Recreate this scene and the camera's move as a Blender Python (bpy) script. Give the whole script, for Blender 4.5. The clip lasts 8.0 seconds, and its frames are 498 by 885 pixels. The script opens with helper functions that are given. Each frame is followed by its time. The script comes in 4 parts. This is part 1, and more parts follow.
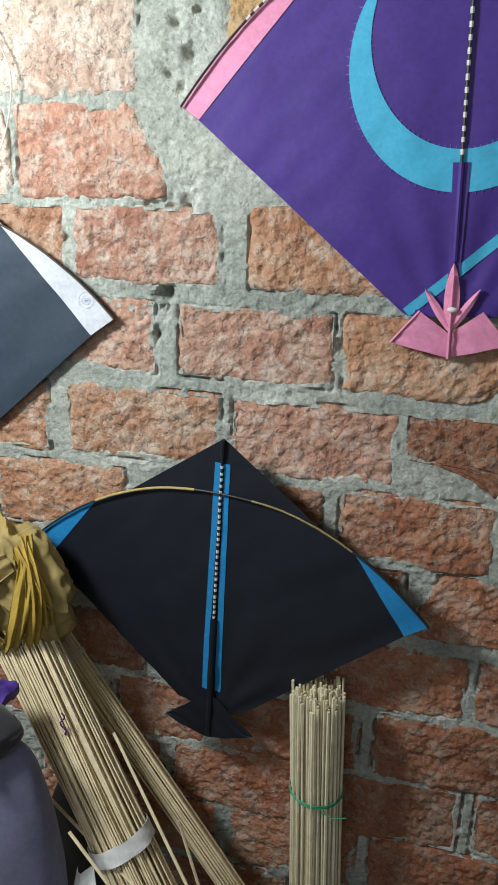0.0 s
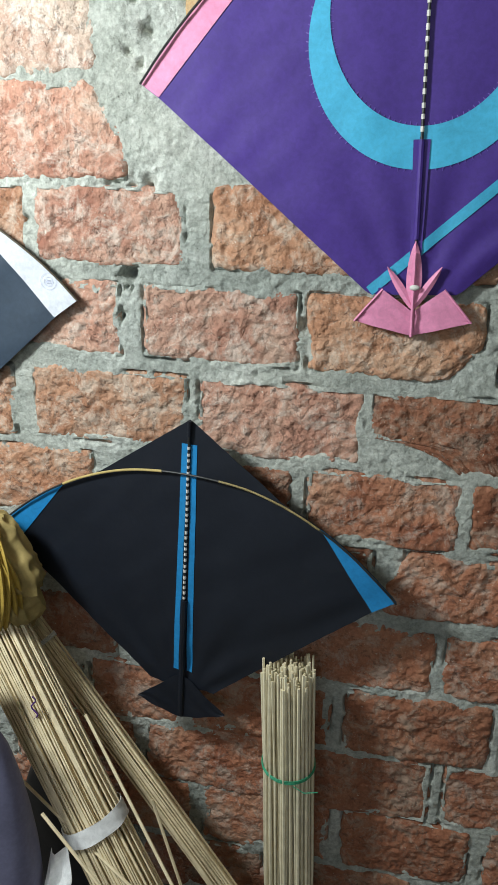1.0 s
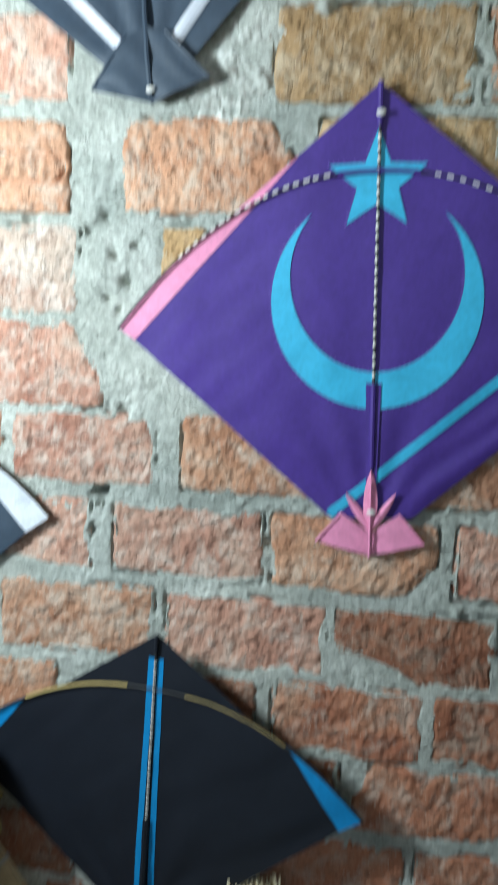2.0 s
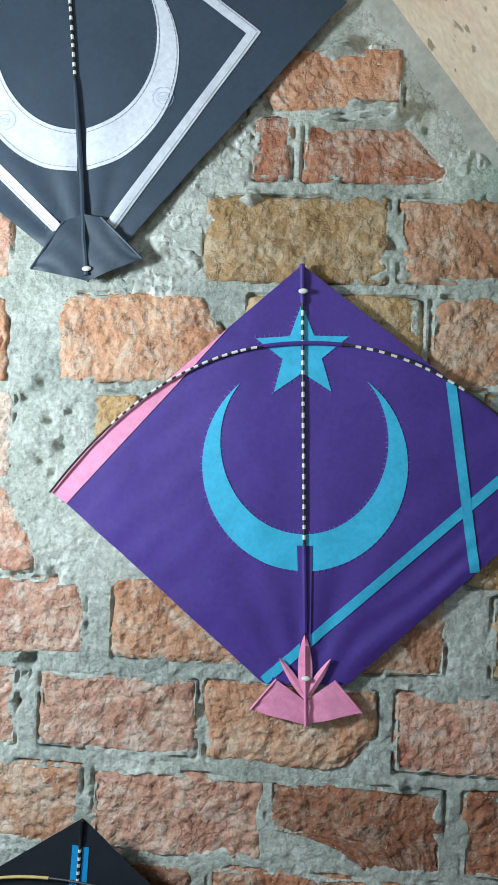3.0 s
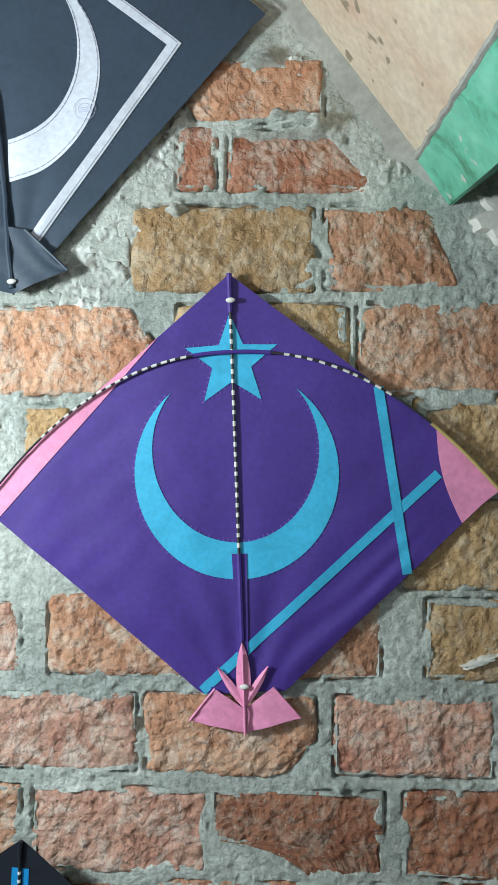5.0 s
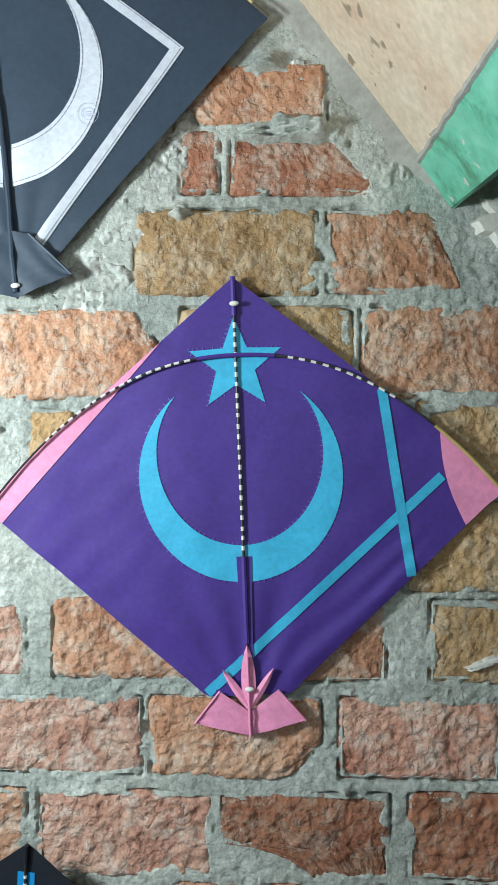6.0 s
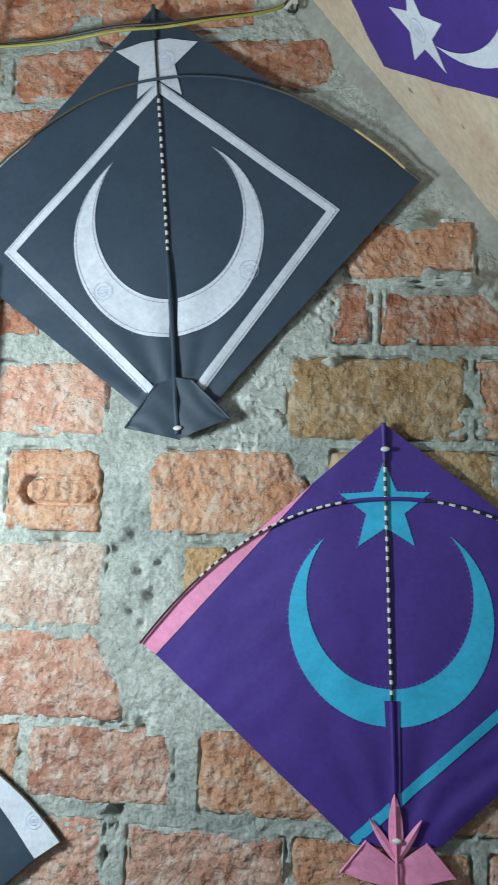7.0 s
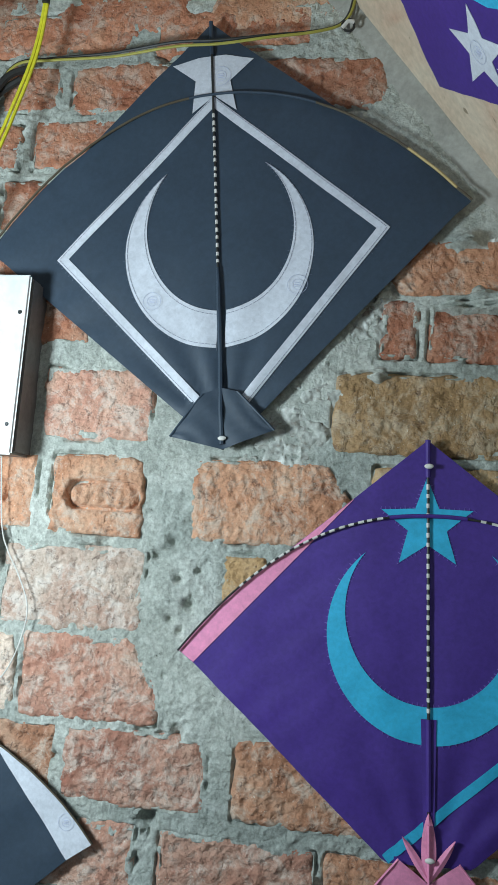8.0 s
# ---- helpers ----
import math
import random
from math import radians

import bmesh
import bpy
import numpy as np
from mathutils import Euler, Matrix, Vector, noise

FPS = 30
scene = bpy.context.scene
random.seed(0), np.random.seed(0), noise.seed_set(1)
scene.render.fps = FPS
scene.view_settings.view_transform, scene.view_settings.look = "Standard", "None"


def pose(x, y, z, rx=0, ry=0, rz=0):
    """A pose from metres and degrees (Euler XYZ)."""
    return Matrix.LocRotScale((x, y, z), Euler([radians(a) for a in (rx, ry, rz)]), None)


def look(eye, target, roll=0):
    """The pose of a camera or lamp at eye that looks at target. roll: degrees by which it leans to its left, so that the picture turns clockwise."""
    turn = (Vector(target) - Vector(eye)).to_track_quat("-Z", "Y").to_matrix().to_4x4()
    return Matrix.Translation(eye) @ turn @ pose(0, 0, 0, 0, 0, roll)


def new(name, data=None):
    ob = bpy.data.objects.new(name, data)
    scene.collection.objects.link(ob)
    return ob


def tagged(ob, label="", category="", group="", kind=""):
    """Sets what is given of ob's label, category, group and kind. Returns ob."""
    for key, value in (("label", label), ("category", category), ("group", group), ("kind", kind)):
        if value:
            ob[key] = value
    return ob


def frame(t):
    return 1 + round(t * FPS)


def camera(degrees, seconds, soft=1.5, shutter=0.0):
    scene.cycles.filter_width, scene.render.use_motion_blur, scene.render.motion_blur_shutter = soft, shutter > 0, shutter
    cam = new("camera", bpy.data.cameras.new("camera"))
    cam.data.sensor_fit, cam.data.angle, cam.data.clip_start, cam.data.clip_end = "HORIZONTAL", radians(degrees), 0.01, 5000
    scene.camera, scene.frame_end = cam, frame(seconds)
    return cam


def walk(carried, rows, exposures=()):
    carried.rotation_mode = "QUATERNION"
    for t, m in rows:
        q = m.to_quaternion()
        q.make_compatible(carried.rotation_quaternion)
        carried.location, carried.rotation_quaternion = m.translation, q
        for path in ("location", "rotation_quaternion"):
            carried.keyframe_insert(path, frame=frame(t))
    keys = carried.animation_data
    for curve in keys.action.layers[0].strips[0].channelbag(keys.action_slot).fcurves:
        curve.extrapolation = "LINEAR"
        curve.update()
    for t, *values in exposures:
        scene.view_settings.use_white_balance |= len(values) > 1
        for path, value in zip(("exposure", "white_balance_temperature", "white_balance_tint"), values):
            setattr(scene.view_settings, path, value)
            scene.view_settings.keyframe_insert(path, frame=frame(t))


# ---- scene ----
cam = camera(36.0, 8.0, soft=0.8, shutter=0.35)

PATH = [
    (0, (-0.104, -0.962, 1.248), (-0.528, 0.871, 0.571), 1.9),
    (0.5, (-0.093, -0.962, 1.248), (-0.481, 0.869, 0.543), 1.8),
    (1, (-0.09, -0.962, 1.244), (-0.451, 0.871, 0.53), 1.7),
    (1.5, (-0.099, -0.964, 1.24), (-0.419, 0.877, 0.528), 2.0),
    (1.7, (-0.1038, -0.9724, 1.2844), (-0.4187, 1.0, 0.5644), 2.31),
    (1.9, (-0.1086, -0.9808, 1.3288), (-0.3955, 1.0, 0.8519), 2.46),
    (2, (-0.111, -0.985, 1.351), (-0.375, 0.965, 0.996), 2.6),
    (2.1, (-0.1035, -0.986, 1.3615), (-0.3637, 1.0, 1.1106), 2.61),
    (2.2, (-0.096, -0.987, 1.372), (-0.34, 0.991, 1.199), 2.4),
    (3.3, (-0.07, -0.98, 1.382), (-0.244, 1.012, 1.401), 2.3),
    (3.5, (-0.066, -0.982, 1.381), (-0.231, 1.011, 1.405), 2.1),
    (4, (-0.054, -0.979, 1.384), (-0.158, 1.018, 1.409), 1.3),
    (4.2, (-0.0519, -0.9793, 1.3843), (-0.1098, 1.0, 1.4117), 0.89),
    (5.5, (-0.038, -0.981, 1.386), (-0.121, 1.017, 1.419), 0.5),
    (6, (-0.049, -0.983, 1.386), (-0.119, 1.015, 1.423), 0.4),
    (6.3, (-0.0616, -0.9956, 1.4094), (-0.1648, 1.0, 1.4482), 0.47),
    (6.5, (-0.07, -1.004, 1.425), (-0.249, 0.984, 1.551), 0.7),
    (6.7, (-0.0924, -1.014, 1.4418), (-0.3553, 1.0, 1.6548), 1.04),
    (7, (-0.126, -1.029, 1.467), (-0.431, 0.935, 1.695), 2.2),
    (7.5, (-0.14, -1.041, 1.467), (-0.498, 0.911, 1.715), 3.8),
    (8, (-0.151, -1.041, 1.466), (-0.519, 0.909, 1.718), 4.4),
]
walk(cam, [(t, look(eye, target, roll)) for t, eye, target, roll in PATH],
     exposures=[(0, -0.22, 6500, 8), (1.5, 0.0, 6300, 4), (1.9, -0.04, 5850, 2), (2.2, -0.04, 5850, 2), (3.4, -0.06, 5900, 3), (6.0, 0.08, 6050, 3), (6.9, -0.50, 5850, 1), (8, -0.78, 5750, 1)])

# ---- light ----
world = bpy.data.worlds.new("sky")
scene.world = world
world.use_nodes = True
sky = world.node_tree.nodes.new("ShaderNodeTexSky")
sky.sky_type, sky.sun_disc = "NISHITA", False
sky.sun_elevation, sky.sun_rotation = radians(50), radians(160)
world.node_tree.links.new(sky.outputs[0], world.node_tree.nodes["Background"].inputs[0])
world.node_tree.nodes["Background"].inputs[1].default_value = 0.1


def lamp(name, kind, at, target, power, color, size):
    data = bpy.data.lights.new(name, kind)
    data.energy, data.color = power, color
    if kind == "AREA":
        data.shape, data.size, data.size_y = "RECTANGLE", size[0], size[1]
    else:
        data.shadow_soft_size = size
    ob = new(name, data)
    ob.matrix_world = look(at, target)
    return ob


# the room's bulb on the side, and an added soft fill lamp behind
lamp("bulb_light", "POINT", (-0.93, -0.64, 1.50), (0, 0, 1), 56.0, (0.92, 0.98, 1.0), 0.09)
lamp("window_light", "AREA", (-0.35, -2.62, 1.75), (-0.3, 0, 1.3), 7.0, (0.90, 0.96, 1.0), (1.3, 1.1))


# ---- materials ----
def shader(name, rough=0.7, metal=0.0, sheen=0.0):
    m = bpy.data.materials.new(name)
    m.use_nodes = True
    b = m.node_tree.nodes["Principled BSDF"]
    b.inputs["Roughness"].default_value, b.inputs["Metallic"].default_value = rough, metal
    b.inputs["Sheen Weight"].default_value = sheen
    return m, m.node_tree, b


def node(tree, kind, **values):
    n = tree.nodes.new(kind)
    for key, value in values.items():
        n.inputs[key.replace("_", " ")].default_value = value
    return n


def ramp(tree, source, stops):
    r = tree.nodes.new("ShaderNodeValToRGB")
    while len(r.color_ramp.elements) < len(stops):
        r.color_ramp.elements.new(0.5)
    for e, (p, c) in zip(r.color_ramp.elements, stops):
        e.position, e.color = p, (*c, 1) if len(c) == 3 else c
    tree.links.new(source, r.inputs[0])
    return r.outputs[0]


def mix(tree, factor, a, b, blend="MIX"):
    n = tree.nodes.new("ShaderNodeMix")
    n.data_type, n.blend_type = "RGBA", blend
    for socket, value in ((n.inputs[0], factor), (n.inputs[6], a), (n.inputs[7], b)):
        if isinstance(value, bpy.types.NodeSocket):
            tree.links.new(value, socket)
        else:
            socket.default_value = value if isinstance(value, float) else (*value, 1)
    return n.outputs[2]


def coords(tree, kind="Object", shuffle=True):
    """Texture coordinates, moved by the object's random number so that alike pieces differ."""
    tc = tree.nodes.new("ShaderNodeTexCoord")
    if not shuffle:
        return tc.outputs[kind]
    info, add, mul = tree.nodes.new("ShaderNodeObjectInfo"), tree.nodes.new("ShaderNodeVectorMath"), tree.nodes.new("ShaderNodeVectorMath")
    mul.operation = "SCALE"
    mul.inputs[0].default_value = (31.0, 17.0, 43.0)
    tree.links.new(info.outputs["Random"], mul.inputs["Scale"])
    tree.links.new(tc.outputs[kind], add.inputs[0])
    tree.links.new(mul.outputs[0], add.inputs[1])
    return add.outputs[0]


def noise_tex(tree, vec, scale, detail=5.0, rough=0.6, warp=0.0):
    n = node(tree, "ShaderNodeTexNoise", Scale=scale, Detail=detail, Roughness=rough, Distortion=warp)
    tree.links.new(vec, n.inputs["Vector"])
    return n.outputs[0]


def bump(tree, b, height, strength, distance):
    n = node(tree, "ShaderNodeBump", Strength=strength, Distance=distance)
    tree.links.new(height, n.inputs["Height"])
    if b.inputs["Normal"].is_linked:
        tree.links.new(b.inputs["Normal"].links[0].from_socket, n.inputs["Normal"])
    tree.links.new(n.outputs[0], b.inputs["Normal"])


def brick_material(name, dark, mid, light, pale):
    m, t, b = shader(name, 0.88)
    v = coords(t)
    base = ramp(t, noise_tex(t, v, 11, 6, 0.65, 0.6), [(0.32, dark), (0.5, mid), (0.68, light)])
    # gritty light and dark grains
    grit = ramp(t, noise_tex(t, v, 190, 5, 0.75), [(0.34, (0.78, 0.75, 0.72)), (0.5, (1.0, 1.0, 1.0)), (0.68, (1.18, 1.19, 1.21))])
    base = mix(t, 1.0, base, grit, "MULTIPLY")
    info = t.nodes.new("ShaderNodeObjectInfo")
    base = mix(t, 1.0, base, ramp(t, info.outputs["Random"], [(0.0, (0.78, 0.76, 0.75)), (1.0, (1.12, 1.12, 1.10))]), "MULTIPLY")
    dust = ramp(t, noise_tex(t, v, 30, 9, 0.78, 0.5), [(0.48, (0, 0, 0)), (0.60, (1, 1, 1))])
    base = mix(t, dust, base, mix(t, 0.70, base, pale))
    specks = ramp(t, noise_tex(t, v, 230, 3, 0.6), [(0.68, (0, 0, 0)), (0.73, (1, 1, 1))])
    base = mix(t, specks, base, (0.72, 0.66, 0.56))
    holes = ramp(t, noise_tex(t, v, 80, 6, 0.75, 0.3), [(0.36, (1, 1, 1)), (0.43, (0, 0, 0))])
    base = mix(t, holes, base, mix(t, 0.6, base, (0.08, 0.04, 0.03)))
    crack = ramp(t, noise_tex(t, v, 20, 4, 0.6, 0.2), [(0.488, (0, 0, 0)), (0.498, (1, 1, 1)), (0.502, (1, 1, 1)), (0.512, (0, 0, 0))])
    some = ramp(t, noise_tex(t, v, 27, 2, 0.5), [(0.48, (0, 0, 0)), (0.56, (1, 1, 1))])
    crack = mix(t, 1.0, crack, some, "MULTIPLY")
    base = mix(t, crack, base, mix(t, 0.25, base, (0.07, 0.04, 0.03)))
    t.links.new(base, b.inputs["Base Color"])
    rough = node(t, "ShaderNodeTexVoronoi", Scale=95.0)
    rough.feature = "F1"
    t.links.new(v, rough.inputs["Vector"])
    bump(t, b, noise_tex(t, v, 85, 6, 0.62, 0.1), 0.9, 0.0055)
    wide = noise_tex(t, v, 20, 4, 0.6, 0.2)
    bump(t, b, ramp(t, wide, [(0.47, (1, 1, 1)), (0.495, (0, 0, 0)), (0.505, (0, 0, 0)), (0.53, (1, 1, 1))]), 0.30, 0.004)
    bump(t, b, rough.outputs["Distance"], 0.4, 0.004)
    bump(t, b, noise_tex(t, v, 260, 3, 0.6), 0.5, 0.0012)
    return m


BRICKS = {
    "r": brick_material("red_brick", (0.290, 0.098, 0.050), (0.450, 0.190, 0.105), (0.504, 0.279, 0.176), (0.526, 0.426, 0.346)),
    "o": brick_material("orange_brick", (0.359, 0.155, 0.080), (0.499, 0.261, 0.153), (0.562, 0.363, 0.245), (0.585, 0.484, 0.390)),
    "y": brick_material("ochre_brick", (0.296, 0.179, 0.076), (0.444, 0.284, 0.134), (0.503, 0.345, 0.189), (0.518, 0.416, 0.290)),
    "p": brick_material("pink_brick", (0.368, 0.159, 0.106), (0.528, 0.287, 0.204), (0.592, 0.396, 0.298), (0.624, 0.528, 0.447)),
    "w": brick_material("pale_brick", (0.510, 0.316, 0.233), (0.651, 0.512, 0.414), (0.695, 0.589, 0.492), (0.704, 0.632, 0.561)),
    "d": brick_material("dark_brick", (0.223, 0.075, 0.036), (0.347, 0.141, 0.076), (0.397, 0.198, 0.115), (0.409, 0.319, 0.243)),
}


def mortar_material():
    m, t, b = shader("cement_mortar", 0.9)
    v = coords(t, shuffle=False)
    base = ramp(t, noise_tex(t, v, 7, 5, 0.6, 0.5), [(0.3, (0.38, 0.40, 0.365)), (0.5, (0.52, 0.54, 0.495)), (0.7, (0.72, 0.73, 0.68))])
    grain = ramp(t, noise_tex(t, v, 150, 6, 0.75), [(0.33, (0.62, 0.62, 0.60)), (0.66, (1.24, 1.24, 1.24))])
    base = mix(t, 1.0, base, grain, "MULTIPLY")
    lime = ramp(t, noise_tex(t, v, 22, 7, 0.75, 0.4), [(0.51, (0, 0, 0)), (0.75, (1, 1, 1))])
    base = mix(t, lime, base, mix(t, 0.6, base, (0.78, 0.78, 0.73)))
    broad = ramp(t, noise_tex(t, v, 2.6, 3, 0.5, 0.3), [(0.38, (0.86, 0.88, 0.87)), (0.62, (1.06, 1.05, 1.02))])
    base = mix(t, 1.0, base, broad, "MULTIPLY")
    holes = ramp(t, noise_tex(t, v, 42, 6, 0.8, 0.3), [(0.30, (1, 1, 1)), (0.35, (0, 0, 0))])
    base = mix(t, holes, base, (0.08, 0.075, 0.065))
    t.links.new(base, b.inputs["Base Color"])
    bump(t, b, noise_tex(t, v, 130, 8, 0.74, 0.4), 1.0, 0.0050)
    drag = noise_tex(t, v, 45, 6, 0.7, 0.3)
    bump(t, b, ramp(t, drag, [(0.47, (1, 1, 1)), (0.495, (0, 0, 0)), (0.51, (1, 1, 1))]), 0.18, 0.003)
    bump(t, b, noise_tex(t, v, 260, 4, 0.7), 0.6, 0.002)
    return m


def stained(name, stops, scale, rough=0.8, grain=120, relief=0.002, spot=None):
    m, t, b = shader(name, rough)
    v = coords(t, shuffle=False)
    base = ramp(t, noise_tex(t, v, scale, 6, 0.65, 0.5), stops)
    g = ramp(t, noise_tex(t, v, grain, 4, 0.6), [(0.3, (0.82, 0.82, 0.82)), (0.7, (1.06, 1.06, 1.06))])
    base = mix(t, 1.0, base, g, "MULTIPLY")
    if spot:
        where = ramp(t, noise_tex(t, v, spot[0], 3, 0.5, 0.3), [(spot[1], (0, 0, 0)), (spot[1] + 0.03, (1, 1, 1))])
        base = mix(t, where, base, spot[2])
    t.links.new(base, b.inputs["Base Color"])
    bump(t, b, noise_tex(t, v, grain * 0.5, 5, 0.6), 0.5, relief)
    return m


def fabric(name, color, rough=0.55, sheen=0.0, vary=0.10, gloss=0.32):
    m, t, b = shader(name, rough, 0.0, sheen)
    b.inputs["Specular IOR Level"].default_value = gloss
    v = coords(t)
    lo, hi = [c * (1 - vary) for c in color], [min(1, c * (1 + vary)) for c in color]
    base = ramp(t, noise_tex(t, v, 14, 5, 0.6, 0.5), [(0.3, lo), (0.7, hi)])
    thread = ramp(t, noise_tex(t, v, 130, 5, 0.7, 0.4), [(0.35, (0.90, 0.90, 0.90)), (0.65, (1.10, 1.10, 1.10))])
    base = mix(t, 1.0, base, thread, "MULTIPLY")
    t.links.new(base, b.inputs["Base Color"])
    bump(t, b, noise_tex(t, v, 700, 2, 0.5), 0.10, 0.0006)
    bump(t, b, noise_tex(t, v, 11, 3, 0.5, 0.2), 0.25, 0.004)
    bump(t, b, noise_tex(t, v, 30, 3, 0.5, 0.3), 0.22, 0.003)
    return m


def bamboo_material(name, lo, hi):
    m, t, b = shader(name, 0.5)
    tc, geo = t.nodes.new("ShaderNodeTexCoord"), t.nodes.new("ShaderNodeNewGeometry")
    isle = ramp(t, geo.outputs["Random Per Island"], [(0.0, lo), (1.0, hi)])
    grain = ramp(t, noise_tex(t, tc.outputs["Object"], 60, 5, 0.6), [(0.3, (0.80, 0.78, 0.73)), (0.7, (1.06, 1.06, 1.05))])
    t.links.new(mix(t, 1.0, isle, grain, "MULTIPLY"), b.inputs["Base Color"])
    bump(t, b, noise_tex(t, tc.outputs["Object"], 200, 3, 0.6), 0.2, 0.001)
    return m


MORTAR = mortar_material()
CRUST = stained("chalky_crust", [(0.30, (0.17, 0.13, 0.10)), (0.42, (0.36, 0.36, 0.32)), (0.55, (0.52, 0.53, 0.48)), (0.72, (0.74, 0.74, 0.69))], 55, 0.9, 240, 0.004, (70, 0.70, (0.10, 0.075, 0.06)))
CREAM = stained("cream_limewash", [(0.3, (0.52, 0.32, 0.22)), (0.45, (0.61, 0.47, 0.34)), (0.7, (0.67, 0.575, 0.435))], 5, 0.85, 90, 0.002, (24, 0.66, (0.27, 0.21, 0.14)))
RENDERED = stained("grey_cement_plaster", [(0.3, (0.29, 0.28, 0.245)), (0.7, (0.43, 0.42, 0.375))], 14, 0.9, 140, 0.002)
GREEN = stained("green_gloss_paint", [(0.32, (0.09, 0.27, 0.16)), (0.44, (0.16, 0.52, 0.35)), (0.7, (0.26, 0.62, 0.45))], 16, 0.4, 60, 0.003, (34, 0.66, (0.55, 0.58, 0.50)))
PLASTER = stained("white_plaster", [(0.3, (0.60, 0.57, 0.50)), (0.7, (0.74, 0.72, 0.66))], 4, 0.9)
# dark grey that keeps bounce from the added room surfaces low
DULL = stained("low_bounce_grey", [(0.3, (0.20, 0.19, 0.17)), (0.7, (0.30, 0.28, 0.25))], 4, 0.9)
FLOOR = stained("cement_floor", [(0.3, (0.13, 0.125, 0.115)), (0.7, (0.22, 0.21, 0.19))], 5, 0.8)
PURPLE = fabric("purple_cloth", (0.062, 0.030, 0.220))
# lighter copies of the sail cloths, with the puckers' highlight put into the colour
PUCKER_LIT = fabric("highlit_purple_puckers", (0.13, 0.08, 0.36))
PUCKER_GREY_LIT = fabric("highlit_slate_puckers", (0.075, 0.095, 0.13))
TAPE = fabric("white_cotton_tape", (0.76, 0.76, 0.75), 0.7)
SEAM = fabric("grey_sewing_thread", (0.24, 0.25, 0.31))
CYAN = fabric("sky_blue_cloth", (0.065, 0.40, 0.62))
PINK = fabric("pink_cloth", (0.74, 0.27, 0.44))
SLATE = fabric("slate_cloth", (0.033, 0.050, 0.075), gloss=0.42)
BLACK = fabric("black_cloth", (0.0072, 0.0098, 0.0165), gloss=0.40)
WHITE = fabric("white_cloth", (0.58, 0.595, 0.645), 0.6, 0.1, 0.10)
BLUE = fabric("blue_cloth", (0.02, 0.22, 0.50))
MUSTARD = fabric("khaki_cloth", (0.34, 0.255, 0.095), 0.8, 0.0, 0.25)
GOLD = fabric("golden_cloth", (0.40, 0.27, 0.05), 0.75, 0.0, 0.3)
LAVENDER = fabric("lavender_grey_cloth", (0.17, 0.17, 0.27), 0.7, 0.1)
CHARCOAL = fabric("charcoal_cloth_and_shadow", (0.03, 0.03, 0.034), 0.6, 0.2)
BAMBOO = bamboo_material("split_bamboo", (0.64, 0.50, 0.28), (0.92, 0.80, 0.56))
BAMBOO_PALE = bamboo_material("pale_split_bamboo", (0.72, 0.60, 0.36), (0.94, 0.88, 0.68))
BOWWOOD = bamboo_material("yellow_bamboo_rod", (0.50, 0.38, 0.14), (0.55, 0.42, 0.17))
BROWNROD = bamboo_material("brown_bamboo_rod", (0.08, 0.062, 0.038), (0.10, 0.08, 0.05))
ENAMEL = stained("white_enamel", [(0.3, (0.74, 0.73, 0.70)), (0.7, (0.82, 0.81, 0.79))], 6, 0.35, 40, 0.0005)
GREYMETAL_AND_SHADE = stained("grey_steel_and_shade", [(0.3, (0.16, 0.15, 0.15)), (0.7, (0.24, 0.23, 0.22))], 20, 0.45)
YELLOW = stained("yellow_cable", [(0.3, (0.72, 0.66, 0.02)), (0.7, (0.82, 0.78, 0.04))], 30, 0.4)
RUBBER = stained("black_cable", [(0.3, (0.012, 0.012, 0.012)), (0.7, (0.03, 0.03, 0.028))], 30, 0.5)
THREAD = stained("white_thread", [(0.3, (0.66, 0.64, 0.58)), (0.7, (0.76, 0.74, 0.70))], 30, 0.8)
TWINE = stained("green_twine", [(0.3, (0.03, 0.28, 0.14)), (0.7, (0.06, 0.40, 0.22))], 30, 0.6)
VIOLET = stained("violet_thread", [(0.3, (0.10, 0.035, 0.19)), (0.7, (0.16, 0.06, 0.28))], 30, 0.7)
STAMP = stained("blue_ink", [(0.3, (0.46, 0.48, 0.66)), (0.7, (0.58, 0.60, 0.72))], 60, 0.8)


# ---- mesh helpers ----
def part(name, bm, material, parent=None, label="", smooth=True, kind=""):
    me = bpy.data.meshes.new(name)
    bmesh.ops.recalc_face_normals(bm, faces=bm.faces)
    bm.to_mesh(me)
    bm.free()
    me.materials.append(material)
    if smooth:
        me.shade_smooth()
        me.set_sharp_from_angle(angle=radians(38))
    ob = new(name, me)
    ob.parent = parent
    if label:
        ob["label"] = label
    if kind:
        ob["kind"] = kind
    return ob


def tube(bm, pts, radius, sides=8, closed=False):
    """A rod along points; radius is a number or one for each point."""
    pts = [Vector(p) for p in pts]
    radii = radius if isinstance(radius, (list, tuple)) else [radius] * len(pts)
    rings, side = [], None
    for n, p in enumerate(pts):
        a, b = pts[max(n - 1, 0)], pts[min(n + 1, len(pts) - 1)]
        along = (b - a).normalized()
        if side is None:
            side = along.orthogonal().normalized()
        side = (side - along * side.dot(along)).normalized()
        up = along.cross(side)
        rings.append([bm.verts.new(p + radii[n] * (math.cos(k * math.tau / sides) * side + math.sin(k * math.tau / sides) * up)) for k in range(sides)])
    for r, q in zip(rings, rings[1:]):
        for k in range(sides):
            bm.faces.new((r[k], r[(k + 1) % sides], q[(k + 1) % sides], q[k]))
    if not closed:
        bm.faces.new(rings[0][::-1])
        bm.faces.new(rings[-1])
    return bm


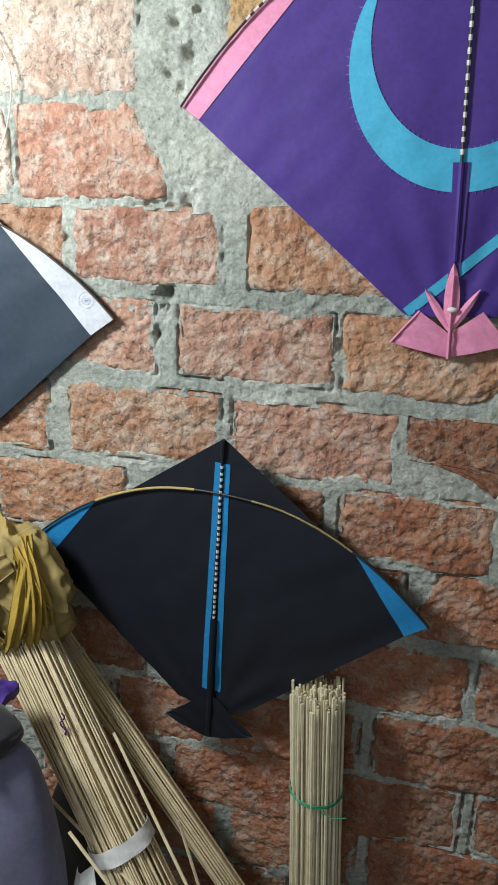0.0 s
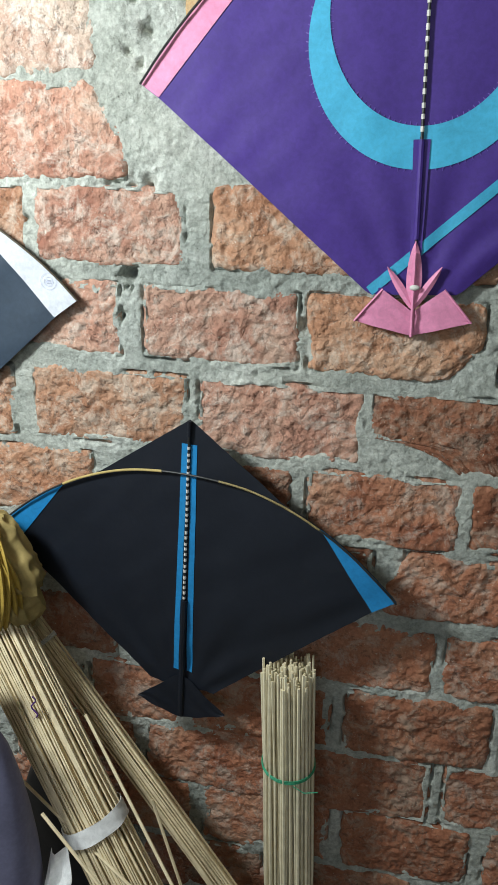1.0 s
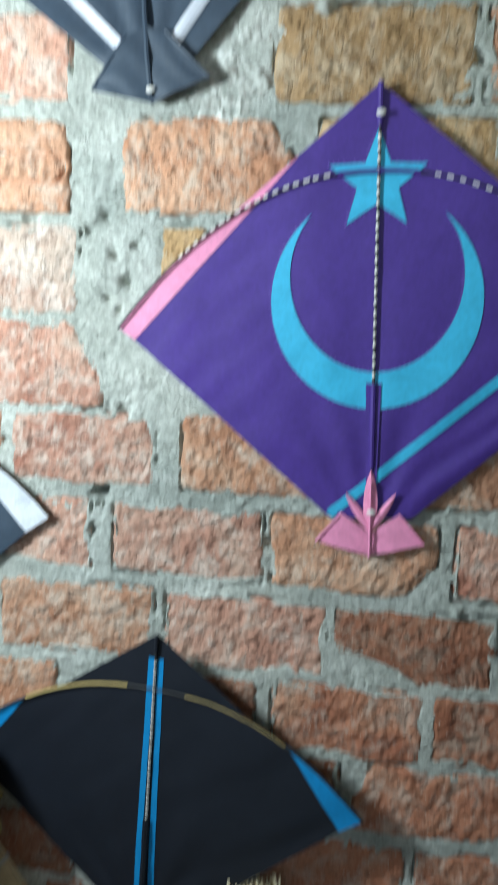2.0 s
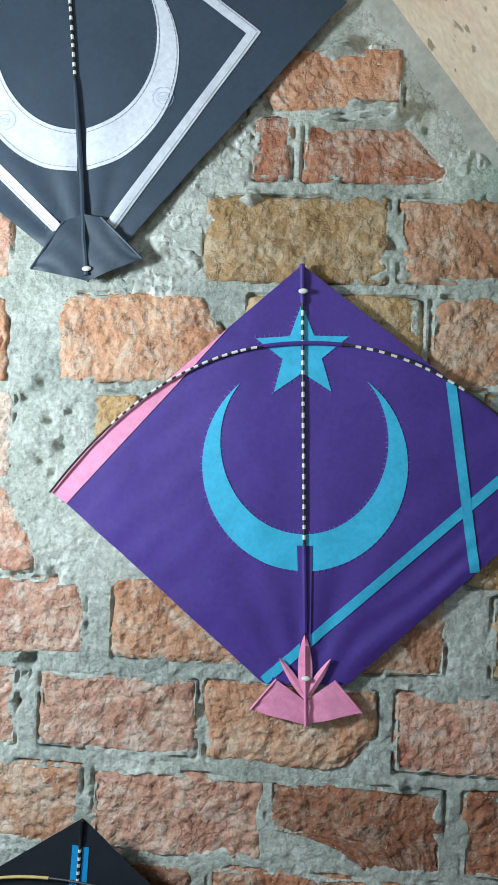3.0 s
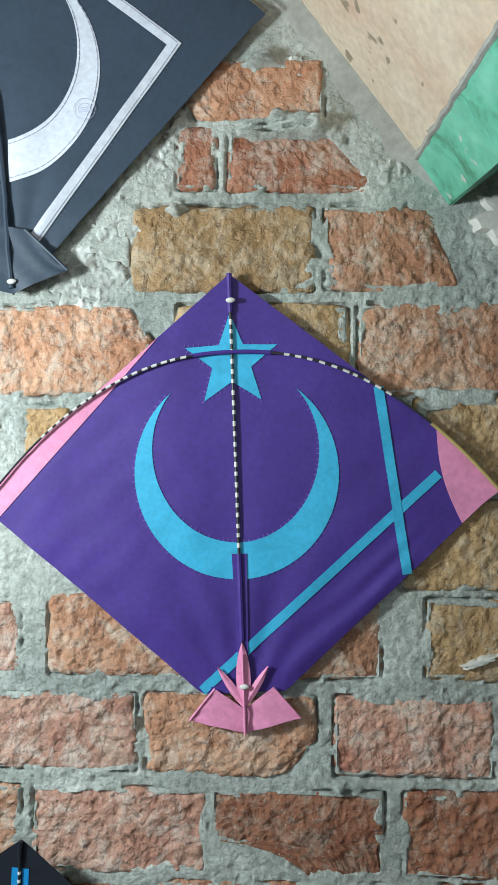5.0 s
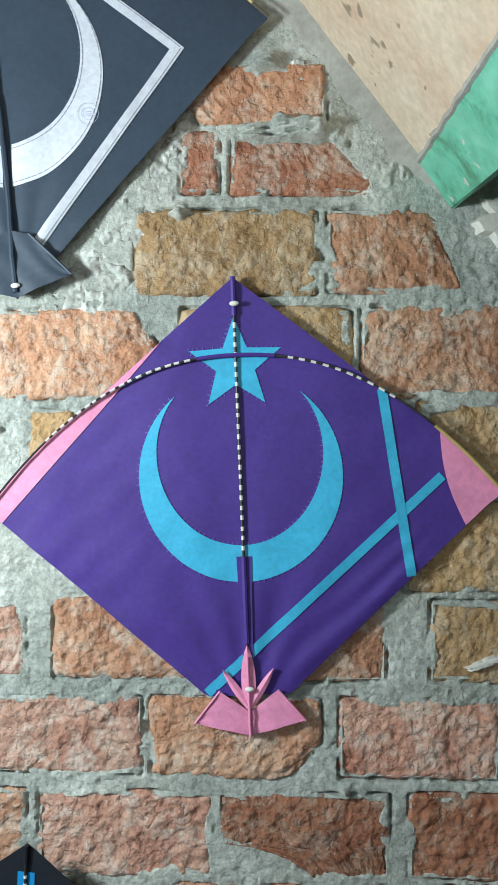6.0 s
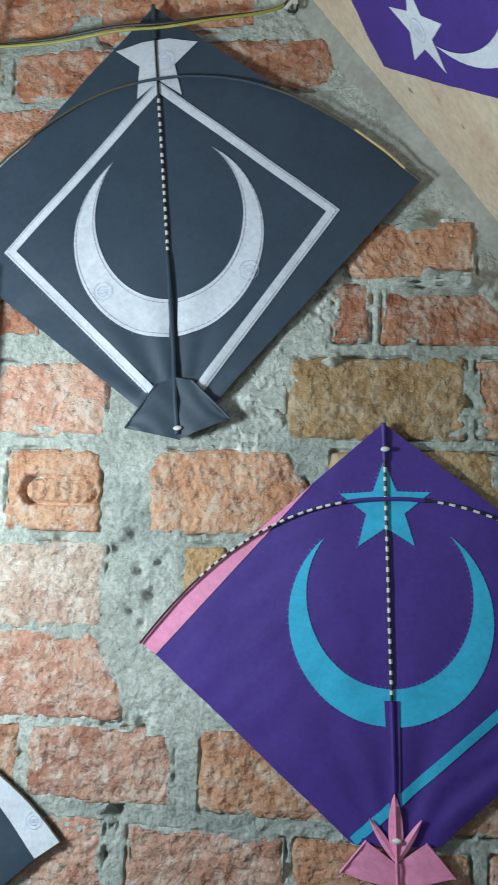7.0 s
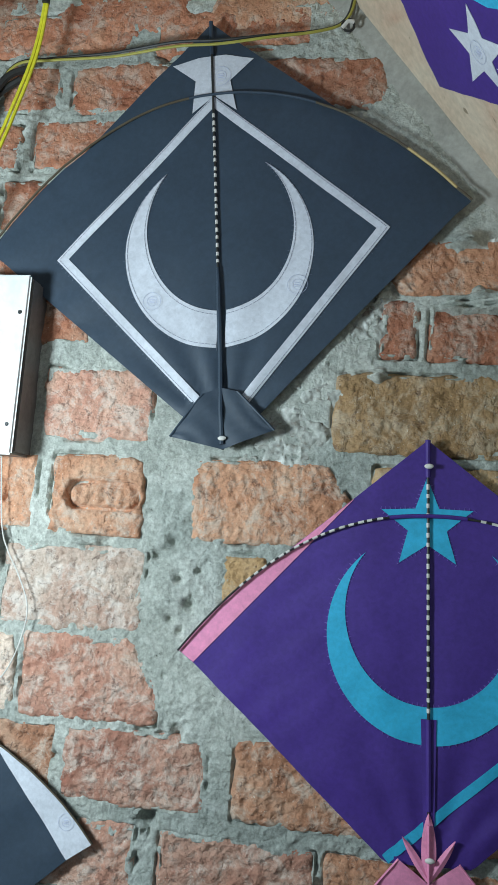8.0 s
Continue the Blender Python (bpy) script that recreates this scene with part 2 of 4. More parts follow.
def box(bm, lo, hi, bevel=0.0):
    made = bmesh.ops.create_cube(bm, size=1.0)["verts"]
    for w in made:
        w.co = Vector([(lo[k] + hi[k]) / 2 + w.co[k] * (hi[k] - lo[k]) for k in range(3)])
    if bevel:
        edges = {e for w in made for e in w.link_edges}
        bmesh.ops.bevel(bm, geom=list(edges), offset=bevel, segments=2, affect="EDGES")
    return bm


def grid_faces(bm, rows):
    for a, b in zip(rows, rows[1:]):
        for k in range(len(a) - 1):
            bm.faces.new((a[k], a[k + 1], b[k + 1], b[k]))


# ---- the room ----
X0, X1, YB, TOP = -1.75, 1.25, -2.65, 2.9


def plain_wall(name, lo, hi, material, label, category="wall"):
    ob = part(name, box(bmesh.new(), lo, hi), material, None, smooth=False)
    return tagged(ob, label, category, kind="structure")


plain_wall("floor", (X0 - 0.2, YB - 0.2, -0.12), (X1 + 0.2, 0.25, 0.0), FLOOR, "worn grey cement floor of the room", "floor")
# unseen ceiling and walls, added to enclose the room and limit its bounce
plain_wall("ceiling", (X0 - 0.2, YB - 0.2, TOP), (X1 + 0.2, 0.25, TOP + 0.15), DULL, "unseen plain grey ceiling added to close in the room's light", "ceiling")
plain_wall("wall_west", (X0 - 0.2, YB, 0.0), (X0, 0.0, TOP), DULL, "unseen plain grey side wall added to close in the room's light")
plain_wall("wall_east", (X1, YB, 0.0), (X1 + 0.2, 0.0, TOP), DULL, "unseen plain grey side wall added to close in the room's light")
# unseen back wall, with an opening put in for the fill lamp
WX0, WX1, WZ0, WZ1 = -1.05, 0.35, 1.15, 2.35
back = bmesh.new()
box(back, (X0 - 0.2, YB - 0.2, 0.0), (WX0, YB, TOP))
box(back, (WX1, YB - 0.2, 0.0), (X1 + 0.2, YB, TOP))
box(back, (WX0, YB - 0.2, 0.0), (WX1, YB, WZ0))
box(back, (WX0, YB - 0.2, WZ1), (WX1, YB, TOP))
tagged(part("wall_south", back, DULL, None, smooth=False), "unseen grey back wall with an opening added for the fill lamp", "wall", kind="structure")

# ---- the brick wall ----
# Holes and proud lumps of the mortar: x, z, radius, depth (inwards positive).
PITS = [(-0.449, 1.086, 0.014, 0.036), (-0.61, 1.337, 0.013, 0.014), (-0.416, 1.204, 0.014, 0.012), (-0.213, 1.035, 0.010, 0.014),
        (-0.525, 2.195, 0.014, 0.018), (0.008, 1.645, 0.008, 0.016), (-0.445, 1.455, 0.010, 0.014), (-0.545, 1.452, 0.013, 0.014),
        (-0.46, 1.03, 0.008, 0.012), (-0.59, 1.15, 0.008, 0.012), (-0.155, 1.812, 0.016, 0.014),
        (-0.432, 1.405, 0.008, 0.014), (-0.414, 1.372, 0.010, 0.016), (-0.442, 1.350, 0.007, 0.012), (-0.404, 1.418, 0.006, 0.012), (-0.425, 1.335, 0.006, 0.012), (-0.47, 1.435, 0.007, 0.012), (-0.335, 1.600, 0.007, 0.014), (-0.305, 1.622, 0.008, 0.014)]
LUMPS = [(-0.42, 1.67, 0.10, -0.006), (-0.27, 1.75, 0.07, -0.006), (-0.33, 1.80, 0.08, -0.006), (-0.40, 1.26, 0.07, -0.005),
         (-0.066, 1.886, 0.022, -0.034), (-0.004, 1.814, 0.040, -0.026), (-0.045, 1.818, 0.026, -0.018), (-0.07, 1.799, 0.022, -0.022), (-0.175, 1.697, 0.015, -0.024),
         (-0.30, 0.94, 0.010, -0.02), (0.04, 0.958, 0.009, -0.02), (-0.07, 1.72, 0.03, -0.004), (0.11, 1.23, 0.04, -0.004), (-0.44, 1.39, 0.05, -0.006)]


# Courses: bottom and top height at x = -0.2, rise per metre, then bricks as (kind, left end, right end).
COURSES = [
    (2.200, 2.262, -0.01, [("r", -0.80, -0.577), ("r", -0.536, -0.302), ("o", -1.05, -0.83)]),
    (2.100, 2.172, -0.02, [("r", -0.905, -0.81), ("r", -0.785, -0.695), ("r", -0.667, -0.44), ("r", -0.41, -0.187)]),
    (2.008, 2.078, -0.01, [("r", -0.96, -0.751), ("r", -0.722, -0.50), ("r", -0.47, -0.26)]),
    (1.908, 1.984, -0.01, [("r", -0.99, -0.79), ("r", -0.765, -0.55), ("r", -0.52, -0.30)]),
    (1.815, 1.889, 0.01, [("r", -0.90, -0.69), ("r", -0.66, -0.44), ("r", -0.41, -0.19), ("o", -0.190, 0.010)]),
    (1.733, 1.800, -0.01, [("r", -0.83, -0.60), ("r", -0.57, -0.37), ("r", -0.172, -0.128), ("r", -0.106, 0.072)]),
    (1.600, 1.700, 0.01, [("p", -0.90, -0.685), ("p", -0.656, -0.495), ("y", -0.230, -0.001), ("o", 0.020, 0.188)]),
    (1.465, 1.572, 0.01, [("o", -0.87, -0.661), ("o", -0.631, -0.499), ("o", -0.420, -0.207), ("y", -0.17, 0.044), ("o", 0.064, 0.285)]),
    (1.338, 1.445, 0.02, [("w", -0.93, -0.722), ("w", -0.692, -0.484), ("y", -0.366, -0.312), ("o", -0.28, -0.06), ("o", -0.03, 0.11), ("y", 0.137, 0.36)]),
    (1.212, 1.316, 0.02, [("w", -0.90, -0.667), ("p", -0.645, -0.452), ("o", -0.21, 0.05), ("y", 0.118, 0.34)]),
    (1.102, 1.196, 0.01, [("o", -0.80, -0.591), ("p", -0.574, -0.375), ("o", -0.330, -0.11), ("o", -0.09, 0.090), ("y", 0.153, 0.37)]),
    (0.980, 1.072, 0.005, [("p", -0.84, -0.64), ("p", -0.615, -0.465), ("p", -0.425, -0.223), ("o", -0.203, 0.007), ("p", 0.038, 0.232), ("r", 0.262, 0.46)]),
    (0.853, 0.952, 0.008, [("o", -0.85, -0.630), ("o", -0.595, -0.372), ("p", -0.348, -0.130), ("d", -0.119, 0.096), ("d", 0.126, 0.35)]),
    (0.738, 0.833, 0.020, [("p", -0.94, -0.74), ("o", -0.716, -0.514), ("d", -0.435, -0.224), ("r", -0.193, 0.011), ("d", 0.026, 0.23)]),
    (0.627, 0.719, 0.020, [("r", -0.80, -0.59), ("d", -0.565, -0.345), ("d", -0.32, -0.10), ("r", -0.078, 0.13), ("r", 0.155, 0.37)]),
    (0.492, 0.593, 0.030, [("d", -0.71, -0.489), ("d", -0.455, -0.24), ("r", -0.214, 0.000), ("r", 0.022, 0.23), ("r", 0.255, 0.46)]),
    (0.371, 0.475, 0.025, [("r", -0.76, -0.55), ("r", -0.529, -0.386), ("d", -0.360, -0.144), ("d", -0.114, 0.094), ("r", 0.12, 0.33)]),
    (0.250, 0.360, 0.025, [("r", -0.675, -0.46), ("r", -0.434, -0.191), ("d", -0.166, 0.019), ("r", 0.046, 0.26), ("r", 0.285, 0.49)]),
    (0.135, 0.242, 0.018, [("r", -0.80, -0.59), ("r", -0.565, -0.365), ("r", -0.339, -0.134), ("d", -0.103, 0.093), ("r", 0.124, 0.33)]),
    (0.018, 0.118, 0.01, [("r", -0.69, -0.48), ("d", -0.45, -0.24), ("d", -0.21, 0.01), ("d", 0.04, 0.25)]),
]


# Bricks with a corner broken off, by their left end: how far along, how far down, then which side and whether above or below.
BROKEN = {0.020: (0.045, 0.10, 1, 1), -0.420: (0.030, 0.05, 1, 1), -0.645: (0.040, 0.07, 1, 1), -0.106: (0.055, 0.060, 1, 1), -0.574: (0.012, 0.04, 1, 1),
          -0.119: (0.130, 0.045, -1, -1), -0.203: (0.035, 0.05, 1, -1), -0.190: (0.05, 0.05, -1, -1), -0.078: (0.035, 0.06, -1, 1)}


def small_pits():
    rng = random.Random(21)
    return [(rng.uniform(-0.9, 0.35), rng.uniform(0.15, 2.3), rng.uniform(0.003, 0.0055), rng.uniform(0.005, 0.010)) for _ in range(60)]


PITS += small_pits()


def brick_rims():
    """Middle, half length and half height of every brick of the courses."""
    out = []
    for low, high, rise, bricks in COURSES:
        for _, a, b in bricks:
            out.append(((a + b) / 2, (low + high) / 2 + rise * ((a + b) / 2 + 0.2), (b - a) / 2, (high - low) / 2, *BROKEN.get(a, (0, 1, 1, 1))))
    return np.array(out)


# Where the plaster has crumbled: x, z, radius along, radius up.
CRUMBLED = [(-0.235, 1.775, 0.085, 0.070), (-0.255, 1.690, 0.045, 0.050), (-0.305, 1.615, 0.075, 0.050), (-0.01, 1.88, 0.06, 0.03), (0.09, 1.745, 0.035, 0.03)]


def mortar_depth(x, z, rim, marks):
    p = Vector((x, 0.0, z))
    rough = 0.5 + 0.5 * min(1.0, max(0.0, 0.5 + 2.2 * noise.noise(p * 6 + Vector((1, 9, 4)))))
    d = 0.0034 + 0.0026 * noise.noise(p * 9) + 0.0018 * noise.noise(p * 27) + 0.0029 * rough * noise.fractal(p * 75, 0.6, 2.1, 5)
    # the wide beds are thrown on roughly, in crumbs and ridges
    bed = min(1.0, max(0.0, (rim - 0.014) / 0.02))
    if bed:
        d += bed * (0.0012 - 0.004 * abs(noise.noise(p * 18)) - 0.0026 * rough * abs(noise.noise(p * 85 + Vector((4, 4, 1)))))
    # open cracks where the joint has shrunk from the brick
    open_rim = max(0.0, noise.noise(p * 13 + Vector((5, 2, 8))) + 0.0)
    d += 0.018 * min(1.0, open_rim * 5) * max(0.0, 0.6 + 1.2 * noise.noise(p * 70)) * math.exp(-((rim - 0.0045) / 0.0021) ** 2)
    # no mortar under the faces of the bricks, but it laps over their rims here and there
    lap = 0.001 + 0.016 * max(0.0, noise.noise(p * 17 + Vector((2, 6, 3)))) + 0.003 * noise.noise(p * 60)
    d += 0.018 * min(1.0, max(0.0, (-rim - lap) / 0.006))
    for px, pz, r, depth in marks:
        q = ((x - px) ** 2 + (z - pz) ** 2) / (r * r) * (max(0.3, 1 + 0.9 * noise.noise(p * 95) + 0.5 * noise.noise(p * 210)) if depth > 0 else 1)
        if q < 4:
            d += depth * math.exp(-1.6 * q) * (1 if depth > 0 else 1 + 0.9 * noise.noise(p * 38))
    return d


def brick_wall():
    bm = bmesh.new()
    xs = [X0 - 0.2 + 0.1 * k for k in range(10)] + [-0.95 + 0.0026 * k for k in range(540)] + [0.5 + 0.1 * k for k in range(9)]
    zs = [0.0, 0.05] + [0.1 + 0.0026 * k for k in range(886)] + [2.42, 2.55, 2.7, TOP]
    xs = [x for x in xs if x < X1 + 0.19] + [X1 + 0.2]
    rims, gx = brick_rims(), np.array(xs)
    rows = []
    for z in zs:
        dx = np.abs(gx[:, None] - rims[:, 0]) - rims[:, 2]
        dz = (np.abs(z - rims[:, 1]) - rims[:, 3])[None, :]
        away = np.hypot(np.maximum(dx, 0), np.maximum(dz, 0)) + np.minimum(np.maximum(dx, dz), 0)
        # broken corners are filled with mortar too
        left = np.clip(1 - (rims[:, 3] - (z - rims[:, 1]) * rims[:, 7]) / rims[:, 5], 0, 1) ** np.where(rims[:, 4] > 0.1, 0.4, 1.0) * rims[:, 4]
        lost = (gx[:, None] - rims[:, 0]) * rims[:, 6] - (rims[:, 2] - left)
        away = np.where((left > 0) & (lost > 0), np.maximum(away, 0.5 * lost), away).min(1)
        marks = [m for m in PITS + LUMPS if abs(m[1] - z) < 2 * m[2]]
        rows.append([bm.verts.new((x, mortar_depth(x, z, r, marks), z)) for x, r in zip(xs, away)])
    grid_faces(bm, rows)
    y = 0.25
    rim = rows[0] + [r[-1] for r in rows[1:]] + rows[-1][-2::-1] + [r[0] for r in rows[-2:0:-1]]
    rear = [bm.verts.new((w.co.x, y, w.co.z)) for w in rim]
    for k in range(len(rim)):
        j = (k + 1) % len(rim)
        bm.faces.new((rim[k], rear[k], rear[j], rim[j]))
    bm.faces.new(rear)
    return tagged(part("wall_north", bm, MORTAR), "old brick wall with rough grey cement joints", "wall", kind="structure")


WALL = brick_wall()


def brick_mesh(length, height, seed, step, frog=False, cut=None):
    """A worn brick: a rough front face with rounded, uneven rims, and sides that run back into the mortar."""
    nx, nz = max(4, round(length / step)), max(3, round(height / step))
    off = Vector((seed * 3.71, seed * 1.37, seed * 2.11))
    lean, verts, faces = (noise.noise(off) * 0.02, noise.noise(off * 2) * 0.02), [], []
    for j in range(nz + 1):
        for i in range(nx + 1):
            s, t = 2 * i / nx - 1, 2 * j / nz - 1
            x, z = s * length / 2, t * height / 2
            p = Vector((x, 0, z)) + off
            # uneven outline and clipped corners
            wob = 0.005 * noise.noise(p * 16) + 0.004 * noise.noise(p * 60)
            round_off = 0.003 * (abs(s) ** 6) * (abs(t) ** 6)
            x2 = x - math.copysign(1, s) * abs(s) ** 5 * (0.001 + wob + round_off)
            z2 = z - math.copysign(1, t) * abs(t) ** 5 * (0.001 + 0.8 * wob + round_off)
            edge = min((1 - abs(s)) * length / 2, (1 - abs(t)) * height / 2)
            if cut and s * cut[2] > -0.9:
                # one corner is broken off
                drop = max(0.0, 1 - (height / 2 - z * cut[3]) / cut[1]) ** (0.4 if cut[0] > 0.1 else 1) * cut[0] + 0.003 * noise.noise(p * 40)
                x2 = cut[2] * (-length / 2 + (x2 * cut[2] + length / 2) * (length - max(0.0, drop)) / length)
            y = 0.0055 * math.exp(-edge / 0.0035)
            q = p * 1.0
            flake = 2.6 * noise.fractal(q * 26 + off, 0.8, 2.2, 5)
            step_up = flake - math.floor(flake)
            # the face has come away in thin flakes
            y += 0.0026 * noise.noise(q * 15) + 0.0011 * (math.floor(flake) + min(1.0, step_up * 3.5)) + 0.0024 * noise.fractal(q * 85 + off, 0.6, 2.2, 4)
            y += 0.0034 * max(0.0, noise.noise(Vector((q.x * 24, 7, q.z * 60))) - 0.15)
            crack = abs(noise.noise(Vector((p.x * 20, 3, p.z * 20 + 1.3 * noise.noise(p * 25)))))
            if crack < 0.05:
                y += 0.0030 * (1 - crack / 0.05) * (0.5 + 0.5 * noise.noise(p * 7))
            y += lean[0] * x + lean[1] * z
            if frog:
                # the sunk panel that the mould left, with bars where the maker's letters stood
                fx, fz = x + 0.005, z
                qx, qz = max(0.0, abs(fx - 0.014) - 0.036), max(0.0, abs(fz) - 0.002)
                inside = 0.021 - math.hypot(qx, qz)
                if inside > 0:
                    y += 0.0030 * min(1, inside / 0.003) + (0.022 if fx < -0.012 else 0.014 if fz < 0 else 0.006) * math.exp(-((inside - 0.0040) / 0.0030) ** 2)
                    if abs(fz) < 0.011 and (fx + 0.03) % 0.017 < 0.008 and -0.028 < fx < 0.052:
                        y -= 0.0036
            verts.append((x2, y, z2))
    w = nx + 1
    for j in range(nz):
        for i in range(nx):
            a = j * w + i
            faces.append((a, a + 1, a + w + 1, a + w))
    rim = [i for i in range(w)] + [j * w + nx for j in range(1, nz + 1)] + [nz * w + i for i in range(nx - 1, -1, -1)] + [j * w for j in range(nz - 1, 0, -1)]
    first = len(verts)
    for k in rim:
        verts.append((verts[k][0], 0.045, verts[k][2]))
    for k in range(len(rim)):
        j = (k + 1) % len(rim)
        faces.append((rim[j], rim[k], first + k, first + j))
    me = bpy.data.meshes.new("brick")
    me.from_pydata(verts, [], faces)
    me.shade_smooth()
    return me


def lay(me, x, y, z, turn, material):
    ob = new("brick", me)
    if not me.materials:
        me.materials.append(material)
    ob.parent = WALL
    ob.matrix_basis = pose(x, y, z, 0, -turn, 0)
    return ob


def lay_courses():
    seed = 1
    far = [brick_mesh(0.222, 0.098, 900 + k, 0.018) for k in range(3)]
    for me, kind in zip(far, "rod"):
        me.materials.append(BRICKS[kind])
    rng = random.Random(4)
    for low, high, rise, bricks in COURSES:
        for kind, a, b in bricks:
            mid = (a + b) / 2
            up = rise * (mid + 0.2)
            jit = rng.uniform(-0.003, 0.003)
            seed += 1
            me = brick_mesh(b - a + 0.010, high - low + 0.012 + rng.uniform(-0.003, 0.003), seed, 0.0027, a in (-0.631, -0.87), BROKEN.get(a))
            lay(me, mid, rng.uniform(-0.001, 0.003), (low + high) / 2 + up + jit, math.degrees(math.atan(rise)) + rng.uniform(-0.5, 0.5), BRICKS[kind])
    # plainer bricks outside the part of the wall that was walked past
    z, row = 0.035, 0
    while z < TOP - 0.05:
        x = X0 + 0.05 + (0.12 if row % 2 else 0)
        while x < X1 - 0.1:
            near = -1.02 < x < 0.50 and 0.06 < z < 2.24
            if not near and not (x > -0.2 and z > 1.6):
                lay(far[rng.randrange(3)], x, rng.uniform(0, 0.002), z, rng.uniform(-0.6, 0.6), None)
            x += 0.245
        z, row = z + 0.118, row + 1


# ---- the sloping underside of the stairs ----
S0 = Vector((-0.021, 0, 1.973))
SU = Vector((0.6051, 0, -0.7961))      # down along the slope
SV = Vector((0, -1, 0))                # out from the wall
SN = Vector((0.7961, 0, 0.6051))       # up through the slab


def slope(u, v, n=0.0):
    return S0 + SU * u + SV * v + SN * n


def prism(bm, outline, low, high):
    """A slab on the slope: outline in (u, v), from n = low to high."""
    a = [bm.verts.new(slope(u, v, low)) for u, v in outline]
    b = [bm.verts.new(slope(u, v, high)) for u, v in outline]
    bm.faces.new(a), bm.faces.new(b[::-1])
    for k in range(len(a)):
        j = (k + 1) % len(a)
        bm.faces.new((a[k], b[k], b[j], a[j]))
    return bm


def stairs():
    top = tagged(new("staircase"), "sloping limewashed underside of a staircase with a green painted end", "staircase", kind="structure")
    part("soffit", prism(bmesh.new(), [(-1.13, -0.02), (0.255, -0.02), (0.273, 0.30), (0.31, 0.95), (-1.13, 0.95)], 0.0, 0.14), CREAM, top, "cream limewashed cement with worn spots", smooth=False)
    bm = prism(bmesh.new(), [(0.257, -0.02), (0.331, -0.02), (0.347, 0.165), (0.372, 0.40), (0.41, 0.95), (0.312, 0.95), (0.2755, 0.30)], -0.005, 0.13)
    bmesh.ops.bevel(bm, geom=bm.edges[:], offset=0.003, segments=2, affect="EDGES")
    part("end_band", bm, GREEN, top, "chipped green gloss paint", smooth=False)
    # rough lip of cement between the cream and the green
    bm = bmesh.new()
    pts = [slope(0.257 + 0.057 * v + 0.002 * noise.noise(Vector((v * 40, 1, 2))), v, -0.003) for v in [k * 0.01 for k in range(0, 60)]]
    tube(bm, pts, [0.0045 + 0.002 * noise.noise(Vector((k * 0.7, 5, 1))) for k in range(60)], 7)
    part("cement_lip", bm, RENDERED, top)
    # smooth plaster strip where the slope meets the bricks
    bm = bmesh.new()
    rows = []
    for j in range(9):
        row = []
        for i in range(84):
            u = -1.12 + i * 0.0172
            w = j / 8
            edge = min(1.0, max(0.02, (0.345 - u) / 0.12)) * 0.042 + 0.008 * noise.noise(Vector((u * 9, 2, 0))) + 0.004 * noise.noise(Vector((u * 33, 2, 0)))
            y = 0.0045 - 0.0105 * (1 - w) ** 1.3 + 0.006 * w ** 5 + 0.0015 * noise.noise(Vector((u * 20, w * 3, 4)))
            p = slope(u, 0, -edge * w + 0.002)
            row.append(bm.verts.new((p.x, y, p.z)))
        rows.append(row)
    grid_faces(bm, rows)
    made = bmesh.ops.extrude_face_region(bm, geom=bm.faces[:])
    for w in [g for g in made["geom"] if isinstance(g, bmesh.types.BMVert)]:
        w.co.y = 0.02
    part("plaster_fillet", bm, RENDERED, top, "smooth grey cement strip along the wall")
    return top


stairs()

# ---- kites ----
# A kite lies in its own x-z plane, its front towards -y; the rods cross at the origin.


def clean(bm, thick=0.0006):
    """Gives a sheet its thickness, towards the back."""
    made = bmesh.ops.extrude_face_region(bm, geom=bm.faces[:])
    for w in [g for g in made["geom"] if isinstance(g, bmesh.types.BMVert)]:
        w.co.y += thick
    return bm


